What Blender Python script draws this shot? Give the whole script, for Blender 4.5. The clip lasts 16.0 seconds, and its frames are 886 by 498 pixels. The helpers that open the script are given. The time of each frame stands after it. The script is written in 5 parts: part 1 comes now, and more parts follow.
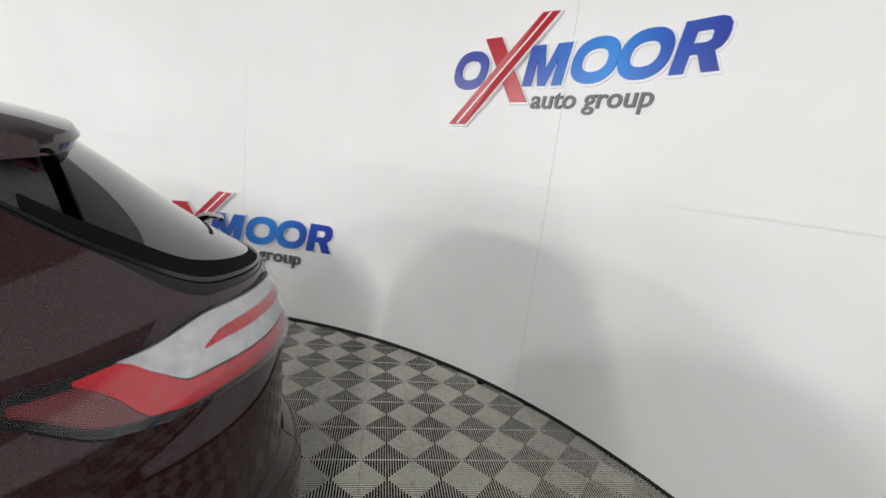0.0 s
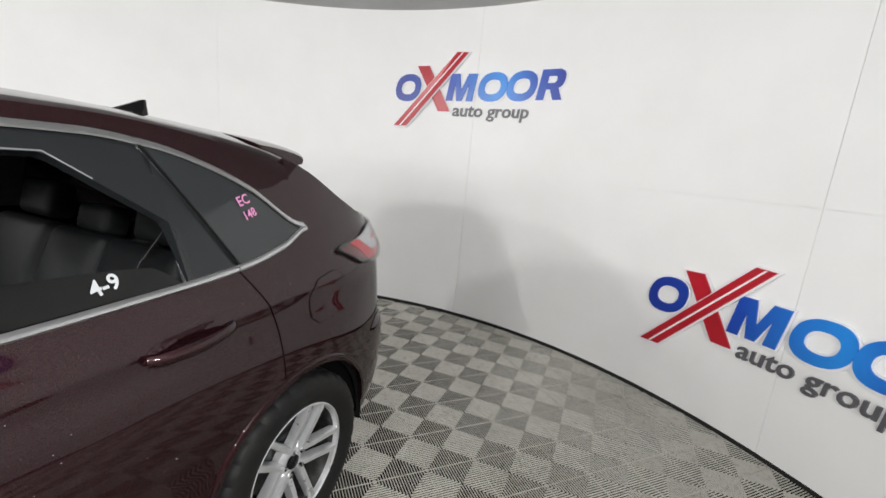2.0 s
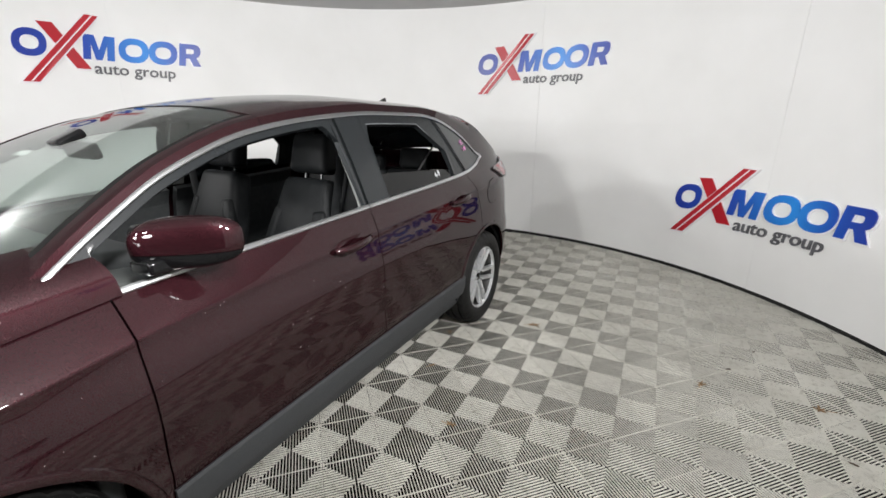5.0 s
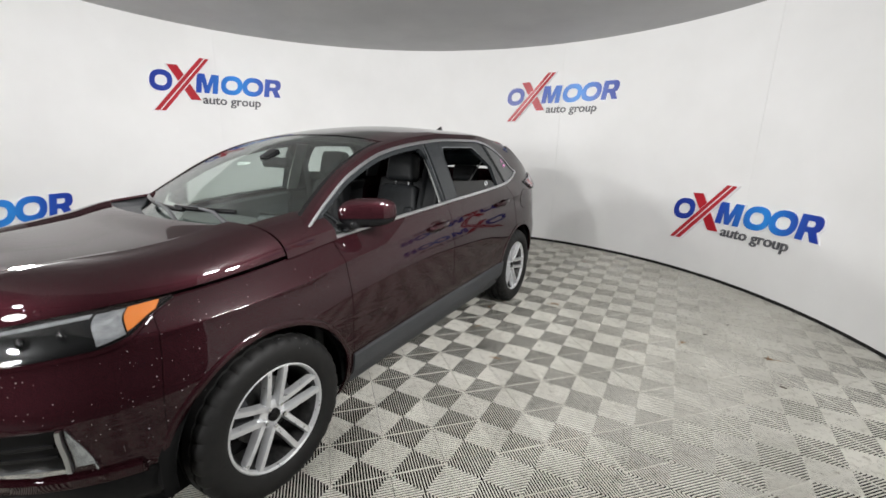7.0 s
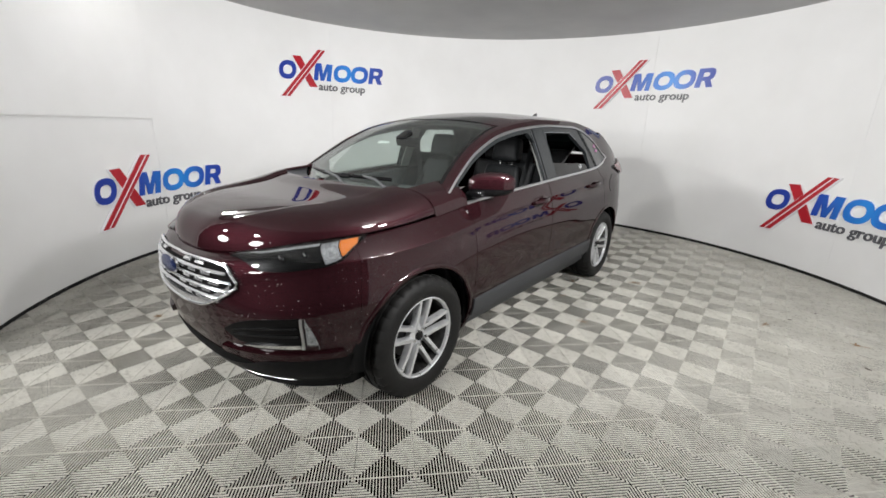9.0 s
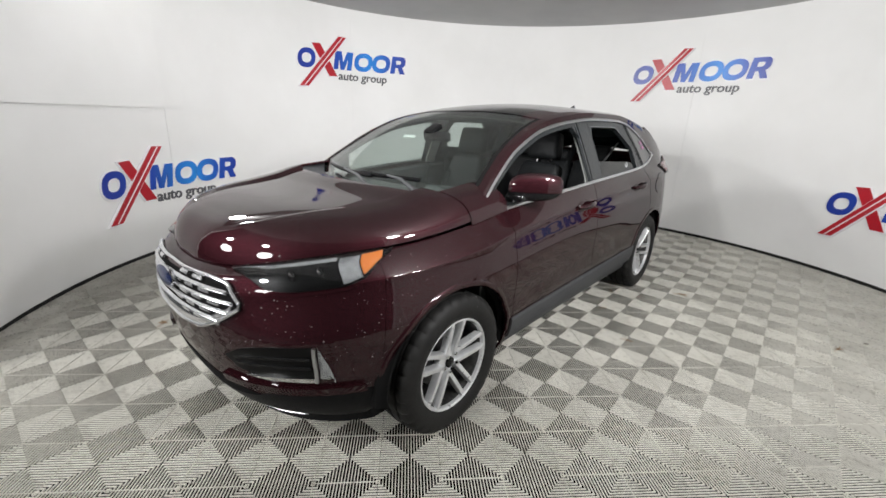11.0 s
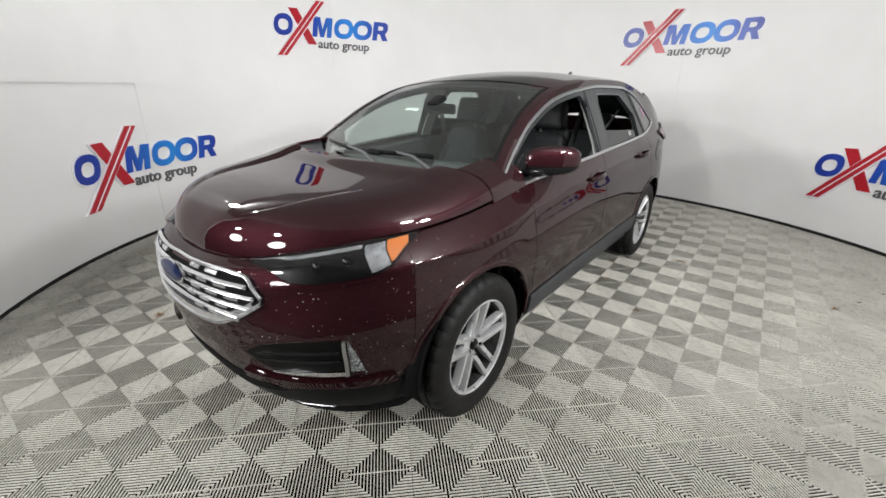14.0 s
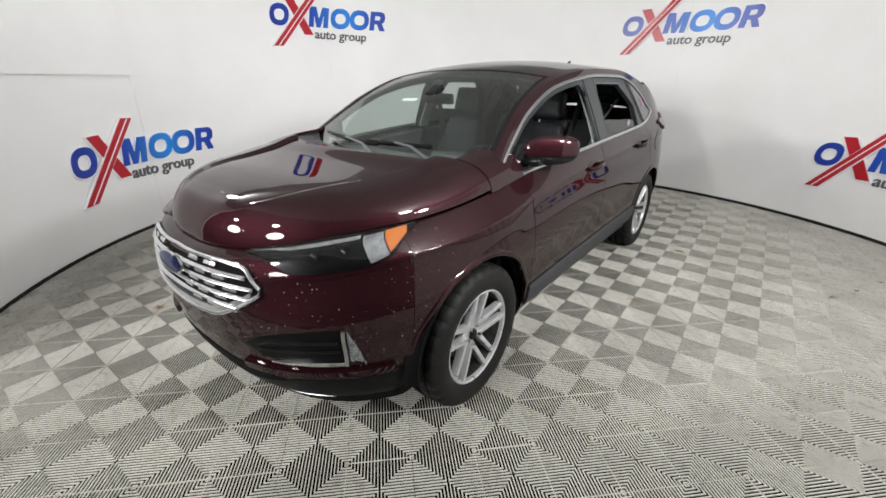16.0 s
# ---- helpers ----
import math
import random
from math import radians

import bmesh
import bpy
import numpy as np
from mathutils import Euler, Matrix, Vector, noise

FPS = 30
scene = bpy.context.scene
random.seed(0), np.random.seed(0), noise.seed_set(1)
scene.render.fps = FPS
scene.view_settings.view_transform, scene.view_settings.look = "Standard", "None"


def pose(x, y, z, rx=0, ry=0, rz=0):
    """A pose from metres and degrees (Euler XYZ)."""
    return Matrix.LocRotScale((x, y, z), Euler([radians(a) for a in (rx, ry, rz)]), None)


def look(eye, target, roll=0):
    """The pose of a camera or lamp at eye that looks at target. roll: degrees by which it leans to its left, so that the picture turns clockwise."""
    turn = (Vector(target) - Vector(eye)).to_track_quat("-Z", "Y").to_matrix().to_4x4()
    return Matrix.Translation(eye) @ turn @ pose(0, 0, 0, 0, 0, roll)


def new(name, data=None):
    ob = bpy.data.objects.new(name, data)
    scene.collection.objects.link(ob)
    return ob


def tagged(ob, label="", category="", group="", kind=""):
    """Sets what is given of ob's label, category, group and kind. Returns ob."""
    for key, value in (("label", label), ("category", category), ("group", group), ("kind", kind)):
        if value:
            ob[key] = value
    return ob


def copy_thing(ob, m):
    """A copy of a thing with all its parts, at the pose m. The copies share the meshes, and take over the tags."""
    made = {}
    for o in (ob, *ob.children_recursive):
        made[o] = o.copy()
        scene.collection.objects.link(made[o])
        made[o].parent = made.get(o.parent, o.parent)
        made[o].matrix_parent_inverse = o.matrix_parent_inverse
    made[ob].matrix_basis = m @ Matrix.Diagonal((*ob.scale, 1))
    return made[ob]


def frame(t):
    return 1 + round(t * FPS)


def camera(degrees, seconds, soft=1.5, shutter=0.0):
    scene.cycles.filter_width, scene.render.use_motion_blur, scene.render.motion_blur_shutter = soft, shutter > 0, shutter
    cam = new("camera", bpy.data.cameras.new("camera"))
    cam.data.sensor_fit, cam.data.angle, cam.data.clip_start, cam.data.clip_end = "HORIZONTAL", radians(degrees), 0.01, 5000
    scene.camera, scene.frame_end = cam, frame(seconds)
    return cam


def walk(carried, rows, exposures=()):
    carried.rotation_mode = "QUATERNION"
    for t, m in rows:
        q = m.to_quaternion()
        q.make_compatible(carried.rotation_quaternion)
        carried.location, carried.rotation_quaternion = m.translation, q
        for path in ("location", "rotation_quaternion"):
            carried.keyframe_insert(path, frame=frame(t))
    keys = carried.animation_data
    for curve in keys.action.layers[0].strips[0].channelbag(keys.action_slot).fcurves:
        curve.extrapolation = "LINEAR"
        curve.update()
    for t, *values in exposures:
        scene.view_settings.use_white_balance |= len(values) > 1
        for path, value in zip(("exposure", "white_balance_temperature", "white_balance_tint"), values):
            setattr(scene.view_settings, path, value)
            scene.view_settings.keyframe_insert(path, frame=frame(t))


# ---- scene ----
cam = camera(93.7, 16.0, soft=1.6)
PATH = [
    (0, (1.516, 1.668, 1.595), (0.275, 3.189, 1.214), 6.9),
    (0.5, (1.779, 1.321, 1.575), (0.81, 3.022, 1.166), 5.7),
    (1, (1.79, 1.014, 1.594), (0.819, 2.715, 1.185), 4.3),
    (1.5, (1.744, 0.65, 1.602), (0.78, 2.346, 1.162), 4.6),
    (2, (1.857, 0.33, 1.594), (1.039, 2.11, 1.187), 5.4),
    (2.5, (1.949, 0.034, 1.582), (1.112, 1.789, 1.111), 5.1),
    (3, (1.918, -0.301, 1.572), (1.094, 1.474, 1.161), 3.0),
    (3.5, (1.958, -0.594, 1.587), (1.213, 1.208, 1.144), 3.5),
    (4, (2.119, -0.881, 1.552), (1.317, 0.869, 1.007), 1.6),
    (4.5, (2.155, -1.117, 1.542), (1.264, 0.581, 0.973), 0.4),
    (4.7, (2.105, -1.239, 1.543), (1.178, 0.434, 0.96), 0.3),
    (6.8, (2.381, -2.289, 1.569), (1.327, -0.669, 1.052), 0.7),
    (7, (2.394, -2.404, 1.572), (1.35, -0.771, 1.076), 0.9),
    (7.5, (2.495, -2.607, 1.574), (1.453, -0.975, 1.072), 1.6),
    (8, (2.612, -2.761, 1.554), (1.514, -1.176, 1.023), 1.6),
    (8.5, (2.575, -2.879, 1.561), (1.38, -1.361, 1.043), 2.3),
    (9, (2.427, -3.016, 1.556), (1.165, -1.571, 0.991), 1.9),
    (9.2, (2.369, -3.054, 1.549), (1.133, -1.597, 0.96), 1.7),
    (11.3, (2.052, -2.805, 1.553), (0.737, -1.424, 0.95), 2.4),
    (11.5, (2.006, -2.841, 1.566), (0.722, -1.441, 0.94), 3.0),
    (12, (1.937, -2.891, 1.573), (0.692, -1.47, 0.917), 2.9),
    (12.5, (1.904, -2.904, 1.573), (0.681, -1.469, 0.907), 2.4),
    (13, (1.895, -2.894, 1.575), (0.688, -1.455, 0.887), 1.8),
    (13.5, (1.884, -2.876, 1.56), (0.68, -1.448, 0.845), 1.4),
    (14, (1.897, -2.886, 1.564), (0.692, -1.465, 0.838), 1.2),
    (14.5, (1.904, -2.889, 1.567), (0.698, -1.471, 0.835), 1.0),
    (15, (1.907, -2.89, 1.569), (0.702, -1.475, 0.83), 1.0),
    (15.5, (1.9, -2.891, 1.568), (0.7, -1.477, 0.82), 0.9),
    (16, (1.902, -2.886, 1.555), (0.709, -1.473, 0.795), 0.9),
]
walk(cam, [(t, look(eye, target, roll)) for t, eye, target, roll in PATH], [(0, 0.05), (4.6, 0.05), (7.6, 0.02), (16, 0.0)]
)

# ---- light ----
world = bpy.data.worlds.new("booth_world")
scene.world = world
world.use_nodes = True
world.node_tree.nodes["Background"].inputs[0].default_value = (0.5, 0.52, 0.55, 1)
world.node_tree.nodes["Background"].inputs[1].default_value = 0.05

WALL_C = Vector((0.12, 0.32, 0.0))     # centre of the round booth
WALL_R = 3.92
CEIL_Z = 3.03


def area_lamp(name, place, target, size, power, spread=180, colour=(1.0, 0.992, 0.985)):
    data = bpy.data.lights.new(name, "AREA")
    data.shape, data.size, data.energy, data.color = "DISK", size, power, colour
    data.spread = radians(spread)
    ob = new(name, data)
    ob.matrix_world = look(place, target)
    return ob


for at_x, at_y in ((-1.2, -4.9), (0.5, -5.1)):
    area_lamp("entrance_lamp", (at_x, at_y, 2.85), (0.3, 3.0, 1.8), 0.30, 40, 130)
for at_x in (-1.75, 1.0):
    area_lamp("hall_lamp", (at_x, -7.0, 2.15), (0.3, 2.0, 1.8), 1.1, 54, 120)
# added lamp without a known fixture, fills the right wall
area_lamp("unseen_side_lamp", (-2.9, -1.8, 2.90), (2.5, 1.2, 1.4), 0.35, 56, 150)
area_lamp("unseen_side_lamp", (3.5, -0.95, 2.5), (-0.6, 0.9, 0.75), 0.40, 72, 155)
# added narrow lamp without a known fixture, brightens the left wall
area_lamp("unseen_side_lamp", (2.95, -1.45, 2.90), (-3.8, 0.3, 1.7), 0.35, 57, 90)

# ---- materials ----
def material(name, colour, rough=0.5, metal=0.0, coat=0.0, **more):
    m = bpy.data.materials.new(name)
    m.use_nodes = True
    b = m.node_tree.nodes["Principled BSDF"]
    b.inputs["Base Color"].default_value = (*colour, 1)
    b.inputs["Roughness"].default_value = rough
    b.inputs["Metallic"].default_value = metal
    b.inputs["Coat Weight"].default_value = coat
    b.inputs["Coat Roughness"].default_value = 0.03
    for key, value in more.items():
        b.inputs[key.replace("_", " ")].default_value = value
    return m


def node(m, kind, **values):
    n = m.node_tree.nodes.new(kind)
    for key, value in values.items():
        if key in n.inputs:
            n.inputs[key].default_value = value
    return n


def vary(m, scale, low, high, detail=4.0, rough=None, bump=0.0, bump_scale=None, where="Object"):
    """Two-tone colour noise, with bump and uneven roughness."""
    t, b = m.node_tree, m.node_tree.nodes["Principled BSDF"]
    tc = t.nodes.new("ShaderNodeTexCoord")
    n = node(m, "ShaderNodeTexNoise", Scale=scale, Detail=detail, Roughness=0.6)
    t.links.new(tc.outputs[where], n.inputs["Vector"])
    r = t.nodes.new("ShaderNodeValToRGB")
    r.color_ramp.elements[0].position, r.color_ramp.elements[1].position = 0.35, 0.68
    r.color_ramp.elements[0].color, r.color_ramp.elements[1].color = (*low, 1), (*high, 1)
    t.links.new(n.outputs["Fac"], r.inputs["Fac"])
    t.links.new(r.outputs["Color"], b.inputs["Base Color"])
    if rough:
        mr = node(m, "ShaderNodeMapRange")
        mr.inputs["To Min"].default_value, mr.inputs["To Max"].default_value = rough
        t.links.new(n.outputs["Fac"], mr.inputs["Value"])
        t.links.new(mr.outputs["Result"], b.inputs["Roughness"])
    if bump:
        n2 = node(m, "ShaderNodeTexNoise", Scale=bump_scale or scale * 6, Detail=3.0)
        t.links.new(tc.outputs[where], n2.inputs["Vector"])
        bp = node(m, "ShaderNodeBump", Strength=bump, Distance=0.01)
        t.links.new(n2.outputs["Fac"], bp.inputs["Height"])
        t.links.new(bp.outputs["Normal"], b.inputs["Normal"])
    return m


WALL = vary(material("white_fabric_wall", (0.83, 0.83, 0.82), 0.62), 0.7, (0.80, 0.80, 0.79), (0.86, 0.86, 0.855), rough=(0.55, 0.72), bump=0.05, bump_scale=5.0)
CEILING = vary(material("grey_ceiling_fabric", (0.5, 0.5, 0.5), 0.8), 1.2, (0.47, 0.47, 0.47), (0.53, 0.53, 0.525), bump=0.05, bump_scale=8)
BLACK_GAP = material("black_base_strip", (0.01, 0.01, 0.01), 0.7)
# near-black colour stands in for the shade deep between the tile ribs
GAP_SHADE = vary(material("gap_shade_subfloor", (0.012, 0.011, 0.010), 0.9, Specular_IOR_Level=0.05), 6, (0.006, 0.0055, 0.005), (0.012, 0.011, 0.010))
SIGN_WHITE = material("white_acrylic_backing", (0.85, 0.85, 0.87), 0.35)
SIGN_RED = vary(material("red_acrylic", (0.45, 0.01, 0.022), 0.3), 6, (0.40, 0.009, 0.02), (0.47, 0.011, 0.024))
SIGN_GREY = material("dark_grey_acrylic", (0.10, 0.10, 0.11), 0.35)
SIGN_STRIPE = material("white_stripe", (0.85, 0.82, 0.82), 0.4)


def sign_blue():
    m = material("blue_gradient_acrylic", (0.02, 0.1, 0.5), 0.3)
    t, b = m.node_tree, m.node_tree.nodes["Principled BSDF"]
    at = t.nodes.new("ShaderNodeAttribute")
    at.attribute_name = "along"
    r = t.nodes.new("ShaderNodeValToRGB")
    e = r.color_ramp.elements
    e[0].position, e[0].color = 0.0, (0.012, 0.035, 0.30, 1)
    e[1].position, e[1].color = 1.0, (0.012, 0.04, 0.33, 1)
    for at_x, c in ((0.35, (0.012, 0.06, 0.40, 1)), (0.66, (0.02, 0.24, 0.72, 1)), (0.85, (0.012, 0.08, 0.45, 1))):
        k = e.new(at_x)
        k.color = c
    t.links.new(at.outputs["Fac"], r.inputs["Fac"])
    t.links.new(r.outputs["Color"], b.inputs["Base Color"])
    return m


SIGN_BLUE = sign_blue()


def tile_material():
    m = material("grey_beige_ribbed_plastic", (0.42, 0.40, 0.36), 0.72, Specular_IOR_Level=0.25)
    t, b = m.node_tree, m.node_tree.nodes["Principled BSDF"]
    g = t.nodes.new("ShaderNodeNewGeometry")
    n1 = node(m, "ShaderNodeTexNoise", Scale=1.6, Detail=5.0, Roughness=0.65)
    n2 = node(m, "ShaderNodeTexNoise", Scale=26.0, Detail=4.0, Roughness=0.7)
    t.links.new(g.outputs["Position"], n1.inputs["Vector"])
    t.links.new(g.outputs["Position"], n2.inputs["Vector"])
    r1 = t.nodes.new("ShaderNodeValToRGB")
    r1.color_ramp.elements[0].position, r1.color_ramp.elements[1].position = 0.3, 0.7
    r1.color_ramp.elements[0].color, r1.color_ramp.elements[1].color = (0.60, 0.585, 0.525, 1), (0.77, 0.755, 0.69, 1)
    t.links.new(n1.outputs["Fac"], r1.inputs["Fac"])
    r2 = t.nodes.new("ShaderNodeValToRGB")
    r2.color_ramp.elements[0].position, r2.color_ramp.elements[1].position = 0.30, 0.48
    r2.color_ramp.elements[0].color, r2.color_ramp.elements[1].color = (0.55, 0.53, 0.5, 1), (1, 1, 1, 1)
    t.links.new(n2.outputs["Fac"], r2.inputs["Fac"])
    mx = t.nodes.new("ShaderNodeMixRGB")
    mx.blend_type = "MULTIPLY"
    mx.inputs[0].default_value = 0.8
    t.links.new(r1.outputs["Color"], mx.inputs[1])
    t.links.new(r2.outputs["Color"], mx.inputs[2])
    oi = t.nodes.new("ShaderNodeObjectInfo")
    mr = node(m, "ShaderNodeMapRange")
    mr.inputs["To Min"].default_value, mr.inputs["To Max"].default_value = 0.92, 1.06
    t.links.new(oi.outputs["Random"], mr.inputs["Value"])
    mx2 = t.nodes.new("ShaderNodeMixRGB")
    mx2.blend_type = "MULTIPLY"
    mx2.inputs[0].default_value = 1.0
    t.links.new(mx.outputs["Color"], mx2.inputs[1])
    t.links.new(mr.outputs["Result"], mx2.inputs[2])
    t.links.new(mx2.outputs["Color"], b.inputs["Base Color"])
    return m


TILE = tile_material()


# ---- building helpers ----
def mesh_object(name, bm, mat, smooth=True, angle=0.7):
    me = bpy.data.meshes.new(name)
    bm.normal_update()
    if smooth:
        for f in bm.faces:
            f.smooth = True
        for e in bm.edges:
            if len(e.link_faces) == 2 and e.calc_face_angle(0) > angle:
                e.smooth = False
    bm.to_mesh(me)
    bm.free()
    for one in mat if isinstance(mat, (list, tuple)) else [mat]:
        me.materials.append(one)
    return new(name, me)


def part(name, bm, mat, parent, label="", smooth=True, angle=0.7):
    ob = mesh_object(name, bm, mat, smooth, angle)
    ob.parent = parent
    return tagged(ob, label) if label else ob


def on_wall(s0, s, z, depth):
    """A point on the curved wall: s metres to the right of the angle s0 (degrees), depth metres off it."""
    a = radians(s0) - s / WALL_R
    r = WALL_R - depth
    return Vector((WALL_C.x + r * math.cos(a), WALL_C.y + r * math.sin(a), z))


# ---- structure ----
OPEN_FROM, OPEN_TO = 248.0, 328.0      # the booth's entrance, degrees round its centre


def ring_band(r0, r1, z0, z1, steps=140):
    """A round wall with thickness, open at the entrance."""
    bm = bmesh.new()
    rows = []
    for i in range(steps + 1):
        a = radians(OPEN_TO - 360 + (OPEN_FROM - OPEN_TO + 360) * i / steps)
        c, s = math.cos(a), math.sin(a)
        rows.append([bm.verts.new((WALL_C.x + r * c, WALL_C.y + r * s, z)) for r, z in ((r0, z0), (r0, z1), (r1, z1), (r1, z0))])
    for i in range(steps):
        p, q = rows[i], rows[i + 1]
        for k in range(4):
            bm.faces.new((p[k], p[(k + 1) % 4], q[(k + 1) % 4], q[k]))
    bm.faces.new(rows[0])
    bm.faces.new(list(reversed(rows[-1])))
    bmesh.ops.recalc_face_normals(bm, faces=bm.faces)
    return bm


wall = tagged(mesh_object("wall_round", ring_band(WALL_R + 0.0035, WALL_R + 0.08, 0.05, CEIL_Z + 0.05), WALL), "round white booth wall of stretched fabric panels with faint seams", "wall", kind="structure")


def wall_panel(a0, a1, z0, z1, offset):
    """One curved fabric panel with turned-back edges."""
    bm = bmesh.new()
    n, rows = 20, []
    ripple = random.uniform(0, 6.28)
    for i in range(n + 1):
        a = radians(a0 + (a1 - a0) * i / n)
        col = []
        for k in range(7):
            z = z0 + (z1 - z0) * k / 6
            r = WALL_R - offset + 0.0035 * math.sin(3.1 * z + ripple + 2.0 * a) * math.sin(math.pi * i / n)
            col.append(bm.verts.new((WALL_C.x + r * math.cos(a), WALL_C.y + r * math.sin(a), z)))
        rows.append(col)
    for i in range(n):
        for k in range(6):
            bm.faces.new((rows[i][k], rows[i][k + 1], rows[i + 1][k + 1], rows[i + 1][k]))
    edge = [e for e in bm.edges if e.is_boundary]
    out = bmesh.ops.extrude_edge_only(bm, edges=edge)
    for v in [g for g in out["geom"] if isinstance(g, bmesh.types.BMVert)]:
        d = Vector((v.co.x - WALL_C.x, v.co.y - WALL_C.y, 0)).normalized()
        v.co += d * 0.0035
    bmesh.ops.recalc_face_normals(bm, faces=bm.faces)
    return bm


for step in (0, 1, 2, 3, 4, 5, 8):
    for row, (z0, z1) in enumerate(((0.042, 1.5365), (1.538, CEIL_Z))):
        off = random.uniform(0.0, 0.004) + (0.003 if row else 0.0) + (0.012 if row and step == 5 else 0.0)
        part("panel", wall_panel(8 + 40 * step + 0.015, 48 + 40 * step - 0.015, z0, z1, off), WALL, wall)
base_strip = tagged(mesh_object("baseboard", ring_band(WALL_R + 0.02, WALL_R + 0.07, -0.03, 0.05), BLACK_GAP), "thin black gap strip along the foot of the wall", "baseboard", kind="structure")


def disc(radius, z0, z1, steps=96):
    bm = bmesh.new()
    lo = [bm.verts.new((WALL_C.x + radius * math.cos(2 * math.pi * i / steps), WALL_C.y + radius * math.sin(2 * math.pi * i / steps), z0)) for i in range(steps)]
    hi = [bm.verts.new((v.co.x, v.co.y, z1)) for v in lo]
    bm.faces.new(list(reversed(lo)))
    bm.faces.new(hi)
    for i in range(steps):
        j = (i + 1) % steps
        bm.faces.new((lo[i], lo[j], hi[j], hi[i]))
    return bm


ceiling = tagged(mesh_object("ceiling", disc(WALL_R + 0.02, CEIL_Z, CEIL_Z + 0.05), CEILING, smooth=False), "flat grey stretched fabric ceiling of the round booth", "ceiling", kind="structure")
floor = tagged(mesh_object("floor", disc(WALL_R + 0.7, -0.06, -0.0078), GAP_SHADE, smooth=False), "subfloor under ribbed interlocking floor tiles, blackened for the shade between ribs", "floor", kind="structure")


# the plain hall outside the entrance
HALL = vary(material("grey_hall_paint", (0.09, 0.09, 0.09), 0.7), 1.0, (0.07, 0.07, 0.07), (0.11, 0.11, 0.11))
for name, size, at in (("wall_south", (15, 0.2, 3.7), (0, -7.5, 1.8)), ("wall_north", (15, 0.2, 3.7), (0, 7.5, 1.8)),
                       ("wall_east", (0.2, 15, 3.7), (7.5, 0, 1.8)), ("wall_west", (0.2, 15, 3.7), (-7.5, 0, 1.8)),
                       ("ceiling_hall", (15.2, 15.2, 0.2), (0, 0, 3.75)), ("floor_hall", (15.2, 15.2, 0.2), (0, 0, -0.165))):
    bm = bmesh.new()
    bmesh.ops.create_cube(bm, size=1, matrix=Matrix.Translation(at) @ Matrix.Diagonal((*size, 1)))
    tagged(mesh_object(name, bm, HALL, smooth=False), "plain grey " + name.split("_")[0] + " of the hall around the booth", name.split("_")[0], kind="structure")


# ---- the car: curves that shape it (metres; x to its left, y to its rear, z up) ----
def curve(*pairs):
    """A smooth monotone curve through (x, y) pairs, flat beyond its ends."""
    xs, ys = np.array([p[0] for p in pairs], float), np.array([p[1] for p in pairs], float)
    h, d = np.diff(xs), np.diff(ys) / np.diff(xs)
    m = np.zeros(len(xs))
    m[0], m[-1] = d[0], d[-1]
    for i in range(1, len(xs) - 1):
        if d[i - 1] * d[i] > 0:
            w1, w2 = 2 * h[i] + h[i - 1], h[i] + 2 * h[i - 1]
            m[i] = (w1 + w2) / (w1 / d[i - 1] + w2 / d[i])

    def at(x):
        x = np.clip(np.asarray(x, float), xs[0], xs[-1])
        i = np.clip(np.searchsorted(xs, x) - 1, 0, len(xs) - 2)
        t = (x - xs[i]) / h[i]
        return (ys[i] * (1 + 2 * t) * (1 - t) ** 2 + h[i] * m[i] * t * (1 - t) ** 2 + ys[i + 1] * t * t * (3 - 2 * t) + h[i] * m[i + 1] * t * t * (t - 1))
    return at


YF, YR = -1.25, 1.35                 # where the sides turn into the nose and the tail
HUB_F, HUB_R, HUB_Z, ARCH = -1.465, 1.397, 0.368, 0.428
CREST = 0.877                        # height of the shoulder crease, as a share of the lower body
BOTTOM = 0.235
top_front = curve((0, 0.915), (0.26, 0.933), (0.35, 0.951), (0.48, 0.979), (0.6, 0.997), (0.72, 1.008), (0.85, 1.026), (1, 1.052))
top_side = curve((-1.25, 1.052), (-0.9, 1.088), (-0.46, 1.120), (0.13, 1.152), (0.8, 1.180), (1.35, 1.215))
top_rear = curve((2, 1.215), (2.15, 1.238), (2.35, 1.280), (3, 1.272))
belt_half = curve((-1.25, 0.835), (-1.0, 0.83), (-0.5, 0.862), (0.0, 0.876), (1.0, 0.876), (1.35, 0.862))
shape = curve((0, 0.868), (0.08, 0.902), (0.2, 0.930), (0.29, 0.942), (0.345, 0.950), (0.375, 0.948), (0.43, 0.947), (0.52, 0.9535), (0.60, 0.9555), (0.68, 0.9515), (0.76, 0.9400), (0.82, 0.9275), (0.852, 0.9225), (CREST, 0.9205))
shape_rear = curve((0, 0.868), (0.08, 0.902), (0.2, 0.930), (0.35, 0.946), (0.55, 0.952), (0.66, 0.950), (0.76, 0.944), (0.80, 0.940), (0.84, 0.938), (CREST, 0.9395))
nose = curve((0, -2.21), (0.08, -2.285), (0.22, -2.335), (0.45, -2.372), (0.7, -2.388), (0.86, -2.388), (0.95, -2.379), (1.0, -2.315))
tail = curve((0, 2.31), (0.1, 2.385), (0.26, 2.43), (0.42, 2.43), (0.5, 2.40), (0.56, 2.345), (0.8, 2.345), (1.0, 2.30))
squareness = curve((0, 2.7), (0.5, 2.6), (0.8, 2.35), (0.9, 2.3), (1.0, 2.25))


